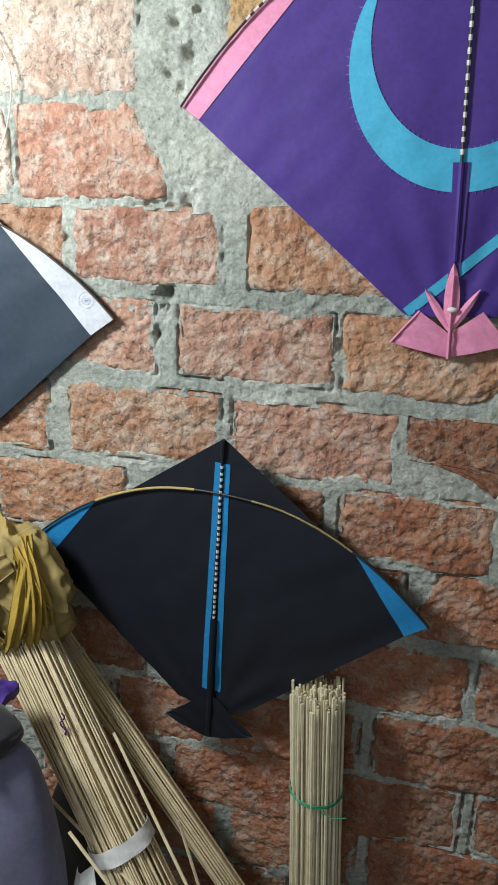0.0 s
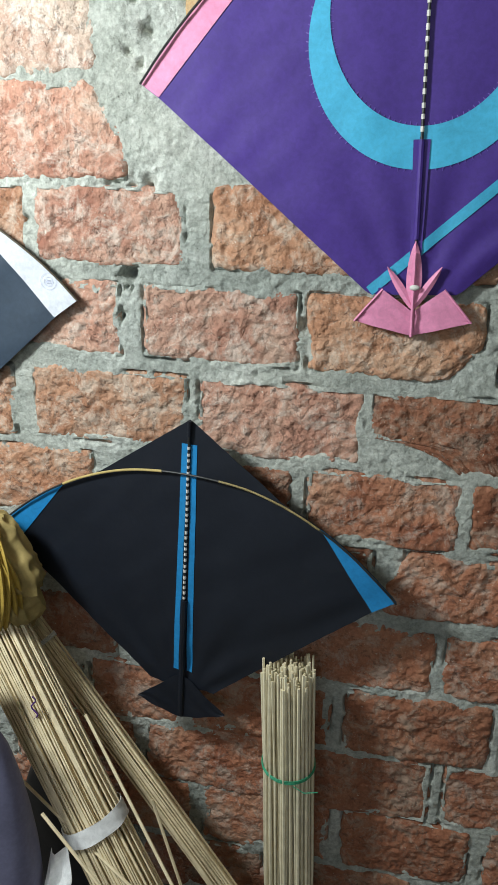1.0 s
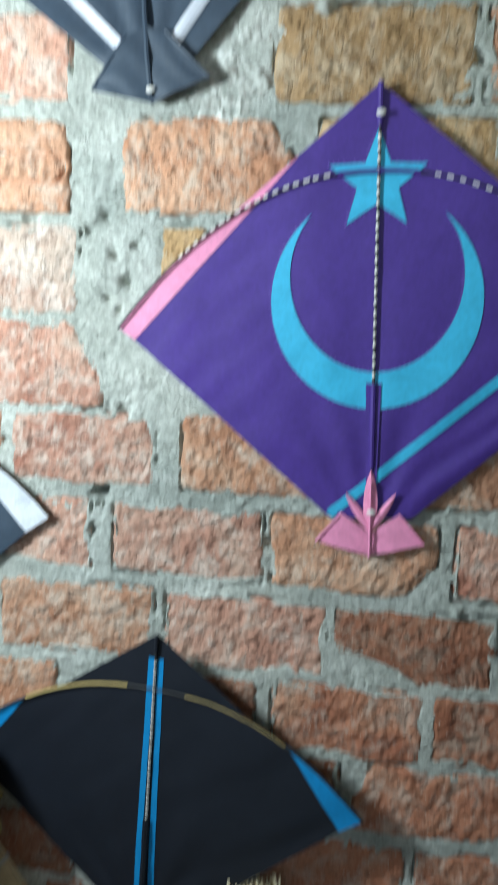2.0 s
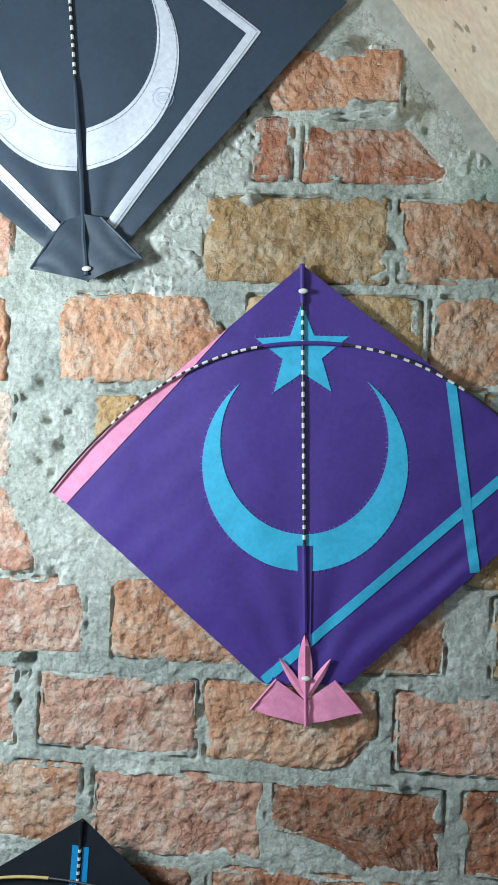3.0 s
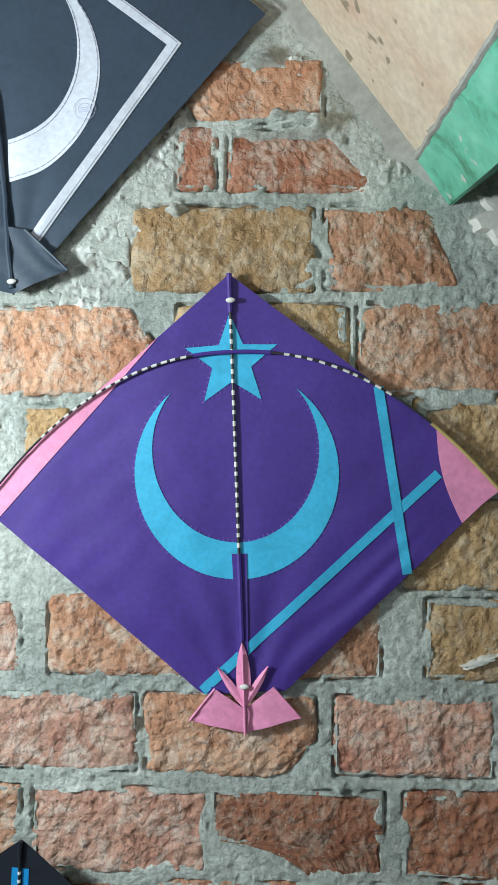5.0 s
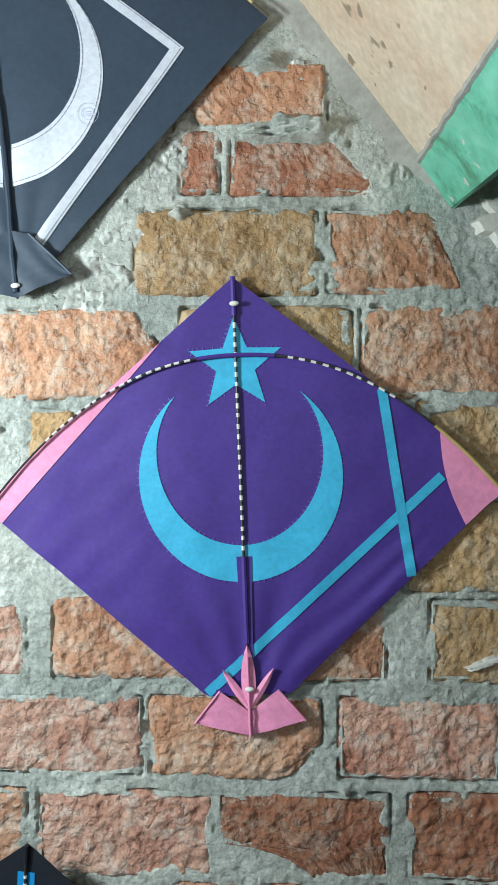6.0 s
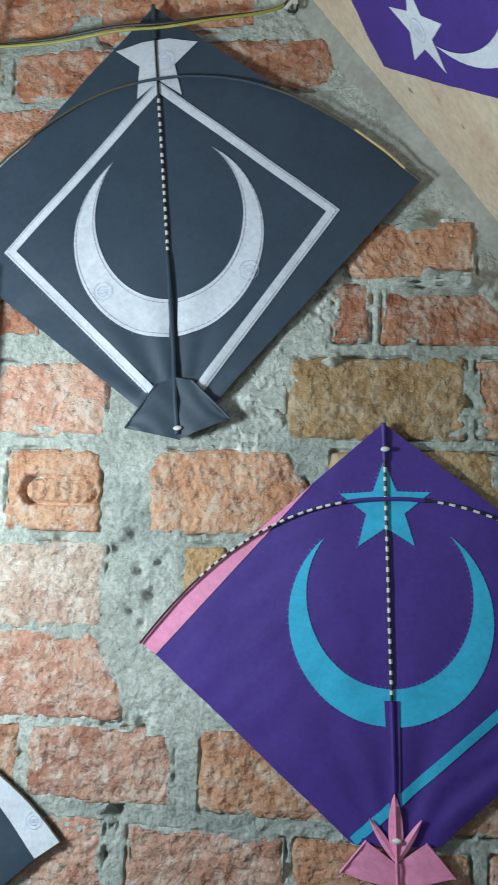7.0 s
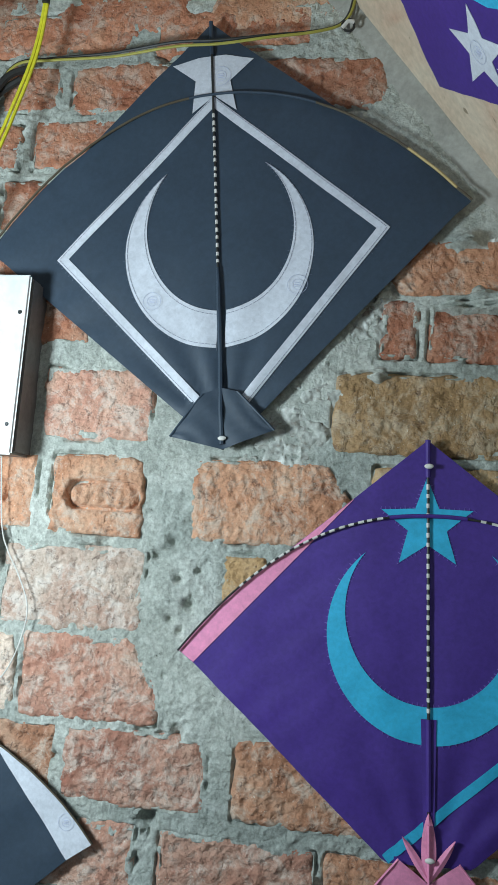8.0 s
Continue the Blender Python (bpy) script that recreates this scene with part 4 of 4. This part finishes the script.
def white_tipped_kite():
    f = KiteForm(0.075, 0.283, 0.140, 0.13, 0.05, -0.345, 9.2, 2.1, 0.035, 0.001)
    k = kite("dark slate cloth kite with white wing tips", f, pose(-0.797, -0.012, 1.1915, 0, 0.0, 0), SLATE, "dark slate cloth")
    for s in (-1, 1):
        xs = [0.118 + (0.283 - 0.118) * n / 19 for n in range(20)]
        outer = [(s * x, f.upper(x) - 0.0003) for x in xs]
        inner = [(s * x, z) for x, z in line((0.118, f.upper(0.118) - 0.001), (0.248, f.lower(0.248) + 0.0005), 20)]
        part("wing_tip", ribbon(f, outer, inner, 0.0012), WHITE, k, "white cloth wing tip with faint stamp")
        stamp_ring(k, f, s * 0.243, -0.118, 0.011)
    spine_rod(k, f, -0.39, RUBBER)
    xs = [-0.283 + 0.566 * n / 60 for n in range(61)]
    part("bow", tube(bmesh.new(), rod_points(f, xs, 0.0035), 0.0013, 8), BROWNROD, k, "bamboo bow")
    part("tail_fin", fin_sheet(f, 0.066, -0.38, -0.398, 0.030, -0.345, -0.345), SLATE, k)
    return k


def stair_kite():
    """The kite under the stairs; its nose points to the wall."""
    f = KiteForm(0.099, 0.325, 0.185, 0.19, 0.052, -0.425, 12.4, 2.2, 0.022, 0.002)
    # its x runs along the slope, its z towards the wall, its front (-y) down off the slope
    a = radians(-2.4)
    ex = -(SU * math.cos(a) - SV * math.sin(a)).normalized()
    ez = -(SV * math.cos(a) + SU * math.sin(a)).normalized()
    ey = ez.cross(ex)
    place = slope(-0.140, 0.075, -0.012) - ez * 0.099
    m = Matrix((ex, ey, ez)).transposed().to_4x4()
    m.translation = place
    k = kite("purple cloth kite with white star under the stairs", f, m, PURPLE, "taut purple cloth")
    part("star", patch(f, star(-0.067, -0.040, 0.056, 3)), WHITE, k, "white five-pointed star")
    stamp_ring(k, f, -0.067, -0.040, 0.014)
    o = arc(-0.060, -0.200, 0.160, 0.160, -166, 30, 40)
    i = arc(-0.048, -0.190, 0.136, 0.136, -166, 30, 40)
    w = [min(1, abs(n - 19.5) / 19.5) ** 3 for n in range(40)]
    i = [(p[0] + (q[0] - p[0]) * t, p[1] + (q[1] - p[1]) * t) for p, q, t in zip(i, o, w)]
    part("crescent", ribbon(f, o, i, 0.0018), WHITE, k, "white crescent")
    part("disc", patch(f, arc(-0.025, -0.190, 0.090, 0.090, 0, 345, 24)), CYAN, k, "sky-blue round panel")
    spine_rod(k, f, -0.47, RUBBER, None, -0.0035)
    xs = [-0.325 + 0.65 * n / 60 for n in range(61)]
    part("bow", tube(bmesh.new(), rod_points(f, xs, -0.0035), 0.0018, 8), RUBBER, k)
    part("tail_fin", fin_sheet(f, 0.069, -0.457, -0.474, 0.036, -0.418, -0.445), WHITE, k)
    return k


purple_kite()
slate_kite()
black_kite()
white_tipped_kite()
stair_kite()


# ---- bundles of kite sticks ----
def stick_bundle(label, base, top, radius, count, material, seed, thick=0.0023, ragged=0.012, stray=0.0):
    """Split bamboo sticks standing together between two points."""
    rng = random.Random(seed)
    base, top = Vector(base), Vector(top)
    along = (top - base).normalized()
    side = along.orthogonal().normalized()
    up = along.cross(side)
    thing = tagged(new("stick_bundle"), label, "sticks", "bundles of kite sticks")
    thing.location = base
    for n in range(count):
        r, a = radius * math.sqrt((n + 0.5) / count), n * 2.39996
        o = side * (r * math.cos(a)) + up * (r * math.sin(a))
        sway = [Vector([rng.gauss(0, 0.0012 + stray) for _ in range(3)]) for _ in range(3)]
        end = along * rng.uniform(-ragged, ragged)
        w = thick * rng.uniform(0.7, 1.25)
        length = top - base
        foot = o * rng.uniform(0.95, 1.1)
        pts = [foot, foot.lerp(o, 0.5) + length * 0.33 + sway[0] * 0.6, o + length * 0.66 + sway[1] * 0.6, o + length + end + sway[2]]
        part("stick", tube(bmesh.new(), pts, [w, w, w * 0.95, w * 0.9], 5), material, thing)
    return thing


def tie(name, thing, label, at, axis, radius, thick, material, turns=1, slack=0.0):
    """String or tape wound round a bundle."""
    axis = Vector(axis).normalized()
    side = axis.orthogonal().normalized()
    up = axis.cross(side)
    pts = []
    for n in range(24 * turns + 1):
        a = n * math.tau / 24
        pts.append(Vector(at) + radius * (math.cos(a) * side + math.sin(a) * up) + axis * (slack * math.sin(a) + 0.0022 * n / 24) - thing.location)
    return part(name, tube(bmesh.new(), pts, thick, 6), material, thing, label)


up_base, up_top = Vector((-0.174, -0.062, 0.0)), Vector((-0.201, -0.058, 0.555))
upright = stick_bundle("upright bundle of pale bamboo sticks tied with green twine", up_base, up_top, 0.0385, 150, BAMBOO_PALE, 3, 0.0021, 0.012)
tie("twine", upright, "thin green twine", up_base.lerp(up_top, 0.69), up_top - up_base, 0.040, 0.0009, TWINE, 3, 0.004)
part("twine_end", tube(bmesh.new(), [Vector(p) - up_base for p in ((-0.180, -0.099, 0.380), (-0.163, -0.102, 0.374), (-0.143, -0.098, 0.376))], 0.0008, 5), TWINE, upright)

lean_base, lean_top = Vector((-0.192, -0.320, 0.000)), Vector((-0.624, -0.115, 0.608))
leaning = stick_bundle("thick leaning bundle of bamboo sticks tied with white tape", lean_base, lean_top, 0.041, 230, BAMBOO, 11, 0.0019, 0.02, 0.0016)
lean2_base, lean2_top = Vector((-0.136, -0.143, 0.000)), Vector((-0.602, -0.048, 0.556))
slim = stick_bundle("slim leaning bundle of brown bamboo sticks", lean2_base, lean2_top, 0.0170, 46, BAMBOO, 12, 0.0021, 0.015, 0.0009)


def band(at, axis, radius, width, thing):
    """A flat tape wound round a bundle."""
    axis = Vector(axis).normalized()
    side = axis.orthogonal().normalized()
    up = axis.cross(side)
    bm = bmesh.new()
    rows = []
    for n in range(41):
        a = n * math.tau / 40
        r = radius + 0.0015 * noise.noise(Vector((math.cos(a) * 2, math.sin(a) * 2, 3)))
        o = r * (math.cos(a) * side + math.sin(a) * up) + axis * 0.004 * math.sin(a)
        rows.append([bm.verts.new(Vector(at) - thing.location + o + axis * width * (w - 0.5) + o.normalized() * 0.001 * math.sin(w * 9 + n)) for w in (0, 0.25, 0.5, 0.75, 1)])
    grid_faces(bm, rows)
    made = bmesh.ops.extrude_face_region(bm, geom=bm.faces[:])
    c = Vector(at) - thing.location
    for w in [g for g in made["geom"] if isinstance(g, bmesh.types.BMVert)]:
        w.co += (w.co - c).normalized() * 0.0012
    return bm


lean_axis = lean_top - lean_base
tape_at = lean_base.lerp(lean_top, 0.585)
tape = part("tape", band(tape_at, lean_axis, 0.0445, 0.023, leaning), TAPE, leaning, "white cloth tape")


def tape_tail():
    bm = bmesh.new()
    rows = []
    for n in range(22):
        t = n / 21
        c = tape_at + Vector((-0.030 - 0.018 * t + 0.012 * math.sin(t * 5), -0.052 - 0.030 * math.sin(t * 2.6), -0.008 - 0.105 * t))
        w = 0.015 + 0.006 * t + 0.003 * math.sin(t * 8)
        rows.append([bm.verts.new(c - leaning.location + Vector((w * q, 0.007 * math.sin(q * 4 + t * 6), 0.004 * q))) for q in (-1, -0.66, -0.33, 0, 0.33, 0.66, 1)])
    grid_faces(bm, rows)
    return clean(bm, 0.001)


part("tape_tail", tape_tail(), TAPE, leaning, "loose end of the white tape")
part("thread", tube(bmesh.new(), [lean_base.lerp(lean_top, 0.85) - lean_base + Vector((0.030 + 0.004 * math.sin(n * 1.1), -0.046 + 0.002 * n * 0.2, 0.03 - 0.0045 * n)) for n in range(14)], 0.0012, 5), VIOLET, leaning, "violet thread")
# sticks that have slid out of the bundle
for a, b in (((0.286, -0.470, 0.000), (-0.588, -0.190, 0.424)), ((0.061, -0.453, 0.000), (-0.486, -0.270, 0.431)), ((-0.233, -0.229, 0.000), (-0.374, -0.160, 0.370)), ((-0.010, -0.450, 0.000), (-0.464, -0.170, 0.512))):
    a, b = Vector(a) - lean_base, Vector(b) - lean_base
    part("loose_stick", tube(bmesh.new(), [a, a.lerp(b, 0.5) + Vector((0.003, -0.002, 0)), b], 0.0024, 6), BAMBOO, leaning)
tie("cord", slim, "thin pale cord", lean2_base.lerp(lean2_top, 0.95), lean2_top - lean2_base, 0.020, 0.0012, THREAD, 3)


def cloth_cover():
    """The khaki cloth wound and knotted over the top of the leaning bundle."""
    thing = tagged(new("cloth_wrap"), "crumpled khaki and golden cloth knotted over a stick bundle", "cloth")
    thing.location = (-0.646, -0.096, 0.668)
    bm = bmesh.new()
    bmesh.ops.create_icosphere(bm, subdivisions=6, radius=1.0)
    for w in bm.verts:
        d = w.co.normalized()
        fold = 1 - 2.4 * abs(noise.noise(Vector((d.x * 2.6 + 1.6 * d.z, d.y * 1.5 + 3, d.z * 1.1 - 1.4 * d.x))))
        fine = 1 - 2.4 * abs(noise.noise(Vector((d.x * 6 + 4 * d.z, d.y * 3 + 8, d.z * 2.5 - 3 * d.x))))
        r = 1 + 0.10 * noise.noise(d * 1.3 + Vector((3, 1, 7))) + 0.14 * fold + 0.06 * fine
        w.co = Vector((d.x * 0.080 * r - 0.014 * d.z, d.y * 0.056 * r, d.z * 0.092 * r))
    part("wrap", bm, MUSTARD, thing)

    def swath(tilt, spin, a0, a1, radius, width, seed, material, label=""):
        """A pleated length of cloth wound part of the way round."""
        turn = Euler((radians(tilt), 0, radians(spin))).to_matrix()
        rows = []
        sheet = bmesh.new()
        for n in range(56):
            t = n / 55
            a = radians(a0 + (a1 - a0) * t)
            row = []
            for m in range(25):
                q = m / 12 - 1
                wide = width * (0.62 + 0.38 * math.sin(math.pi * t) + 0.12 * noise.noise(Vector((t * 4, seed, 1))))
                pleat = 0.0032 * math.sin(q * 7 + 3 * noise.noise(Vector((t * 3, seed, 4))) + seed) + 0.0022 * noise.noise(Vector((q * 5, t * 8, seed)))
                r = radius * (1 + 0.05 * noise.noise(Vector((t * 3, seed, 9)))) + pleat - 0.005 * q * q
                v = Vector((r * math.cos(a) * 1.0, q * wide, r * math.sin(a) * 1.1))
                row.append(sheet.verts.new(turn @ v))
            rows.append(row)
        grid_faces(sheet, rows)
        made = bmesh.ops.extrude_face_region(sheet, geom=sheet.faces[:])
        for w in [g for g in made["geom"] if isinstance(g, bmesh.types.BMVert)]:
            w.co *= 0.965
        part("fold", sheet, material, thing, label)

    swath(75, 20, 150, 330, 0.080, 0.030, 1.0, MUSTARD)
    swath(50, -25, 140, 350, 0.083, 0.026, 2.3, MUSTARD)
    swath(30, 60, 110, 300, 0.081, 0.030, 3.9, MUSTARD)
    swath(-25, 75, 110, 290, 0.082, 0.022, 8.2, MUSTARD)
    swath(14, 126, 105, 265, 0.088, 0.014, 5.1, GOLD, "twisted golden band of the cloth")
    swath(4, 139, 110, 262, 0.090, 0.012, 7.7, GOLD, "twisted golden band of the cloth")
    swath(-8, 150, 118, 258, 0.088, 0.013, 6.4, GOLD, "twisted golden band of the cloth")
    return thing


cloth_cover()


def soft_bag(label, at, half, height, material, seed, lean=0.0, name="cloth_bag"):
    """A limp upright bag that stands on the floor."""
    bm = bmesh.new()
    rows = []
    for j in range(41):
        t = j / 40
        ring = []
        swell = math.sin(math.pi * min(1, max(0.0, 0.06 + 0.92 * t))) ** 0.35 * (1.0 - 0.18 * t)
        if t > 0.93:
            swell *= math.sqrt(max(0.0, 1 - ((t - 0.93) / 0.07) ** 2)) * 0.97 + 0.03
        for k in range(48):
            a = k * math.tau / 48
            p = Vector((math.cos(a) * 1.4, math.sin(a) * 1.4, t * 4 + seed))
            r = swell * (1 + 0.06 * noise.noise(p) + 0.025 * noise.noise(p * 3))
            ring.append(bm.verts.new((half[0] * r * math.cos(a) + lean * t * t, half[1] * r * math.sin(a), height * t)))
        rows.append(ring + [ring[0]])
    grid_faces(bm, rows)
    bm.faces.new(rows[0][:-1])
    bm.faces.new(rows[-1][:-1])
    thing = tagged(new(name), label, "bag")
    thing.location = at
    part("body", bm, material, thing)
    return thing


soft_bag("limp lavender-grey cloth bag beside the stick bundles", (-0.570, -0.275, 0.0), (0.088, 0.055), 0.572, LAVENDER, 4.0, 0.0)
dark = soft_bag("charcoal cloth bag with a metal zip on another bag", (-0.620, -0.285, 0.548), (0.090, 0.05), 0.070, CHARCOAL, 9.0, 0.0)
zip_pts = [(0.030 - 0.004 * n, -0.050 - 0.004 * math.sin(n / 4), 0.070 - 0.004 * n) for n in range(13)]
part("zip", wrap_bands(bmesh.new(), zip_pts, 0.0028, 0.0, 0.007, 0.45, 22), GREYMETAL_AND_SHADE, dark, "row of small metal teeth")


# added dark form that stands in for the shadow between bag and bundle
soft_bag("dark form added for the shadow behind the lavender-grey bag", (-0.545, -0.088, 0.0), (0.090, 0.045), 0.36, CHARCOAL, 14.0, 0.0, "shadow_form")


def folded_cloth():
    bm = bmesh.new()
    rows = []
    for i in range(40):
        row = []
        for j in range(24):
            u, v = i / 39, j / 23
            p = Vector((u * 3, v * 3, 2))
            row.append(bm.verts.new((-0.715 + 0.14 * u, -0.335 + 0.12 * v, 0.604 + 0.022 * math.sin(math.pi * u) * math.sin(math.pi * v) + 0.012 * noise.noise(p * 1.5) + 0.006 * noise.noise(p * 4))))
        rows.append(row)
    grid_faces(bm, rows)
    made = bmesh.ops.extrude_face_region(bm, geom=bm.faces[:])
    for w in [g for g in made["geom"] if isinstance(g, bmesh.types.BMVert)]:
        w.co.z -= 0.012
    return tagged(part("folded_cloth", bm, PURPLE), "folded purple cloth lying on a charcoal bag", "cloth")


folded_cloth()


# ---- things fixed to the wall ----
def switch_box():
    thing = tagged(new("electric_box"), "white enamelled electric box screwed to the bricks", "box")
    thing.location = (-0.769, 0.0, 1.690)
    # the sides' shade, away from the bulb, is put into their dark colour
    part("body", box(bmesh.new(), (-0.092, -0.046, -0.129), (0.095, 0.012, 0.129), 0.004), GREYMETAL_AND_SHADE, thing, "box sides with their shade put into dark grey")
    part("lid", box(bmesh.new(), (-0.094, -0.052, -0.131), (0.094, -0.046, 0.131), 0.0028), ENAMEL, thing, "white enamel lid")
    for z in (-0.088, 0.075):
        bm = bmesh.new()
        bmesh.ops.create_cone(bm, cap_ends=True, segments=14, radius1=0.0032, radius2=0.0024, depth=0.002)
        bmesh.ops.rotate(bm, verts=bm.verts, matrix=Matrix.Rotation(math.pi / 2, 3, "X"))
        bmesh.ops.translate(bm, verts=bm.verts, vec=(0.083, -0.0528, z))
        part("screw", bm, RUBBER, thing, "dark screw head")
    return thing


switch_box()


def curve_points(pts, count=12):
    """A smooth line through the given points."""
    p = [Vector(q) for q in pts]
    p = [p[0] * 2 - p[1]] + p + [p[-1] * 2 - p[-2]]
    out = []
    for a, b, c, d in zip(p, p[1:], p[2:], p[3:]):
        for n in range(count):
            t = n / count
            out.append(0.5 * ((2 * b) + (c - a) * t + (2 * a - 5 * b + 4 * c - d) * t * t + (3 * b - a - 3 * c + d) * t ** 3))
    return out + [p[-2]]


def cable(name, label, runs, radius, material, category="cable"):
    thing = tagged(new(name), label, category)
    for run in runs:
        part("wire", tube(bmesh.new(), curve_points(run), radius, 7), material, thing)
    return thing


# the bright pair of wires that hangs down, with a taped joint
hang = cable("yellow_cable", "bright yellow cable with a taped joint before the bricks",
             [[(-0.6800, -0.075, 2.50), (-0.6870, -0.072, 2.36), (-0.6950, -0.060, 2.26), (-0.7080, -0.050, 2.17), (-0.7310, -0.058, 2.06), (-0.7650, -0.064, 1.93), (-0.7900, -0.03, 1.815)],
              [(-0.6840, -0.072, 2.50), (-0.6910, -0.070, 2.36), (-0.6990, -0.060, 2.26), (-0.7140, -0.050, 2.17), (-0.7390, -0.058, 2.06), (-0.7740, -0.064, 1.93), (-0.8000, -0.03, 1.815)]], 0.0026, YELLOW)
part("tape_joint", tube(bmesh.new(), [(-0.6915, -0.069, 2.295), (-0.6945, -0.065, 2.27), (-0.6985, -0.060, 2.243)], 0.0058, 9), RUBBER, hang, "black insulating tape")
along = [(-0.86, -0.014, 2.06), (-0.80, -0.016, 2.12), (-0.757, -0.024, 2.168), (-0.70, -0.020, 2.177), (-0.60, -0.020, 2.179), (-0.50, -0.030, 2.184), (-0.43, -0.032, 2.184), (-0.36, -0.030, 2.192), (-0.29, -0.020, 2.205), (-0.252, -0.014, 2.222), (-0.238, -0.012, 2.26), (-0.236, -0.012, 2.33), (-0.24, -0.01, 2.45)]
cable("wall_cable", "thin yellow wire strung across the wall to a hook", [along], 0.0021, stained("dull_yellow_cable", [(0.3, (0.30, 0.27, 0.04)), (0.7, (0.42, 0.38, 0.07))], 30, 0.5))
cable("black_cable", "thin black wire strung across the wall", [[(x - 0.003, y + 0.004, z + 0.006 + 0.004 * math.sin(9 * x)) for x, y, z in along]], 0.0022, RUBBER)
cable("thick_cable", "thick black cable bent down the bricks", [[(-0.735, -0.020, 2.165), (-0.765, -0.030, 2.145), (-0.790, -0.032, 2.10), (-0.806, -0.030, 2.04), (-0.83, -0.03, 1.98)], [(-0.750, -0.016, 2.150), (-0.785, -0.020, 2.12), (-0.815, -0.022, 2.06), (-0.85, -0.03, 2.0)]], 0.0055, RUBBER)
hook = tagged(new("wire_hook"), "small dark iron hook holding the wires", "hook")
hook.location = (-0.246, 0.0, 2.216)
part("nail", tube(bmesh.new(), [(0, 0.02, 0), (0, -0.022, 0.002)], 0.0028, 8), GREYMETAL_AND_SHADE, hook)
part("loop", tube(bmesh.new(), [(0.009 * math.sin(k * 0.7), -0.015 - 0.002 * math.cos(k), 0.009 * math.cos(k * 0.7)) for k in range(10)], 0.0018, 6), RUBBER, hook)
part("tie", tube(bmesh.new(), [(-0.008, -0.018, -0.006), (0.0, -0.021, 0.002), (0.008, -0.017, 0.004)], 0.003, 7), THREAD, hook, "scrap of pale string")
cable("white_wire", "thin white wire hanging down the bricks", [[(-0.71, -0.012, 1.56), (-0.698, -0.010, 1.462), (-0.684, -0.010, 1.425), (-0.664, -0.010, 1.393), (-0.645, -0.011, 1.352), (-0.648, -0.010, 1.31), (-0.666, -0.010, 1.26), (-0.70, -0.010, 1.22)]], 0.0010, THREAD, "wire")
plug = tagged(new("cable_plug"), "small dark plug hanging under the box", "plug")
plug.location = (-0.722, -0.03, 1.435)
part("body", box(bmesh.new(), (-0.016, -0.014, -0.028), (0.014, 0.02, 0.028), 0.006), RUBBER, plug)
part("lead", tube(bmesh.new(), [(0, 0, 0.02), (-0.006, 0.004, 0.08), (-0.012, 0.01, 0.135)], 0.0024, 7), RUBBER, plug)


def smear(name, label, x, z, half, tall, turn, material, thick=0.002):
    """A thin daub of lime on the wall, with a ragged rim."""
    bm = bmesh.new()
    rings = []
    for j in range(1, 7):
        rings.append([])
        for k in range(40):
            a = k * math.tau / 40
            r = j / 6 * (1 + 0.5 * noise.noise(Vector((math.cos(a) * 2.2, math.sin(a) * 2.2, x * 9))) + 0.45 * noise.noise(Vector((math.cos(a) * 9, math.sin(a) * 9, x * 9))))
            q = Vector((half * r * math.cos(a), 0, tall * r * math.sin(a)))
            q.rotate(Euler((0, radians(turn), 0)))
            y = -0.0070 - thick * (1 - (j / 6) ** 4) * (1 + 0.8 * noise.noise(Vector((q.x * 220, z, q.z * 220)))) + (0.014 if j == 6 else 0)
            rings[-1].append(bm.verts.new((x + q.x, y, z + q.z)))
        rings[-1].append(rings[-1][0])
    grid_faces(bm, rings)
    bm.faces.new(rings[0][:-1])
    ob = part(name, bm, material, WALL, label)
    return ob


def crumbled_plaster(x, z, rx, rz, seed):
    """Plaster that has crumbled to a rough, chalky crust with hollows."""
    bm = bmesh.new()
    rows = []
    nx, nz = round(2 * rx / 0.0022), round(2 * rz / 0.0022)
    for j in range(nz + 1):
        row = []
        for i in range(nx + 1):
            u, v = 2 * i / nx - 1, 2 * j / nz - 1
            p = Vector((x + u * rx, seed, z + v * rz))
            fade = max(0.0, u * u + v * v + 0.5 * noise.noise(p * 30) + 0.25 * noise.noise(p * 90) - 0.45)
            grit = 0.0034 * noise.fractal(p * 60, 0.6, 2.2, 6) - 0.0030 * abs(noise.noise(p * 130)) + 0.011 * max(0.0, noise.noise(p * 62 + Vector((7, 2, 5))) - 0.16)
            row.append(bm.verts.new((p.x, 0.0026 + grit + 0.014 * fade, p.z)))
        rows.append(row)
    grid_faces(bm, rows)
    return part("crumbled_plaster", bm, CRUST, WALL, "rough chalky crust with hollows")


for k, spot in enumerate(CRUMBLED):
    crumbled_plaster(*spot, 3.0 * k)
smear("lime_daub", "white lime paint", 0.250, 1.686, 0.042, 0.034, 40, PLASTER, 0.0020)
smear("lime_daub", "white lime streak", 0.216, 1.128, 0.024, 0.0050, -20, PLASTER, 0.0012)
lay_courses()
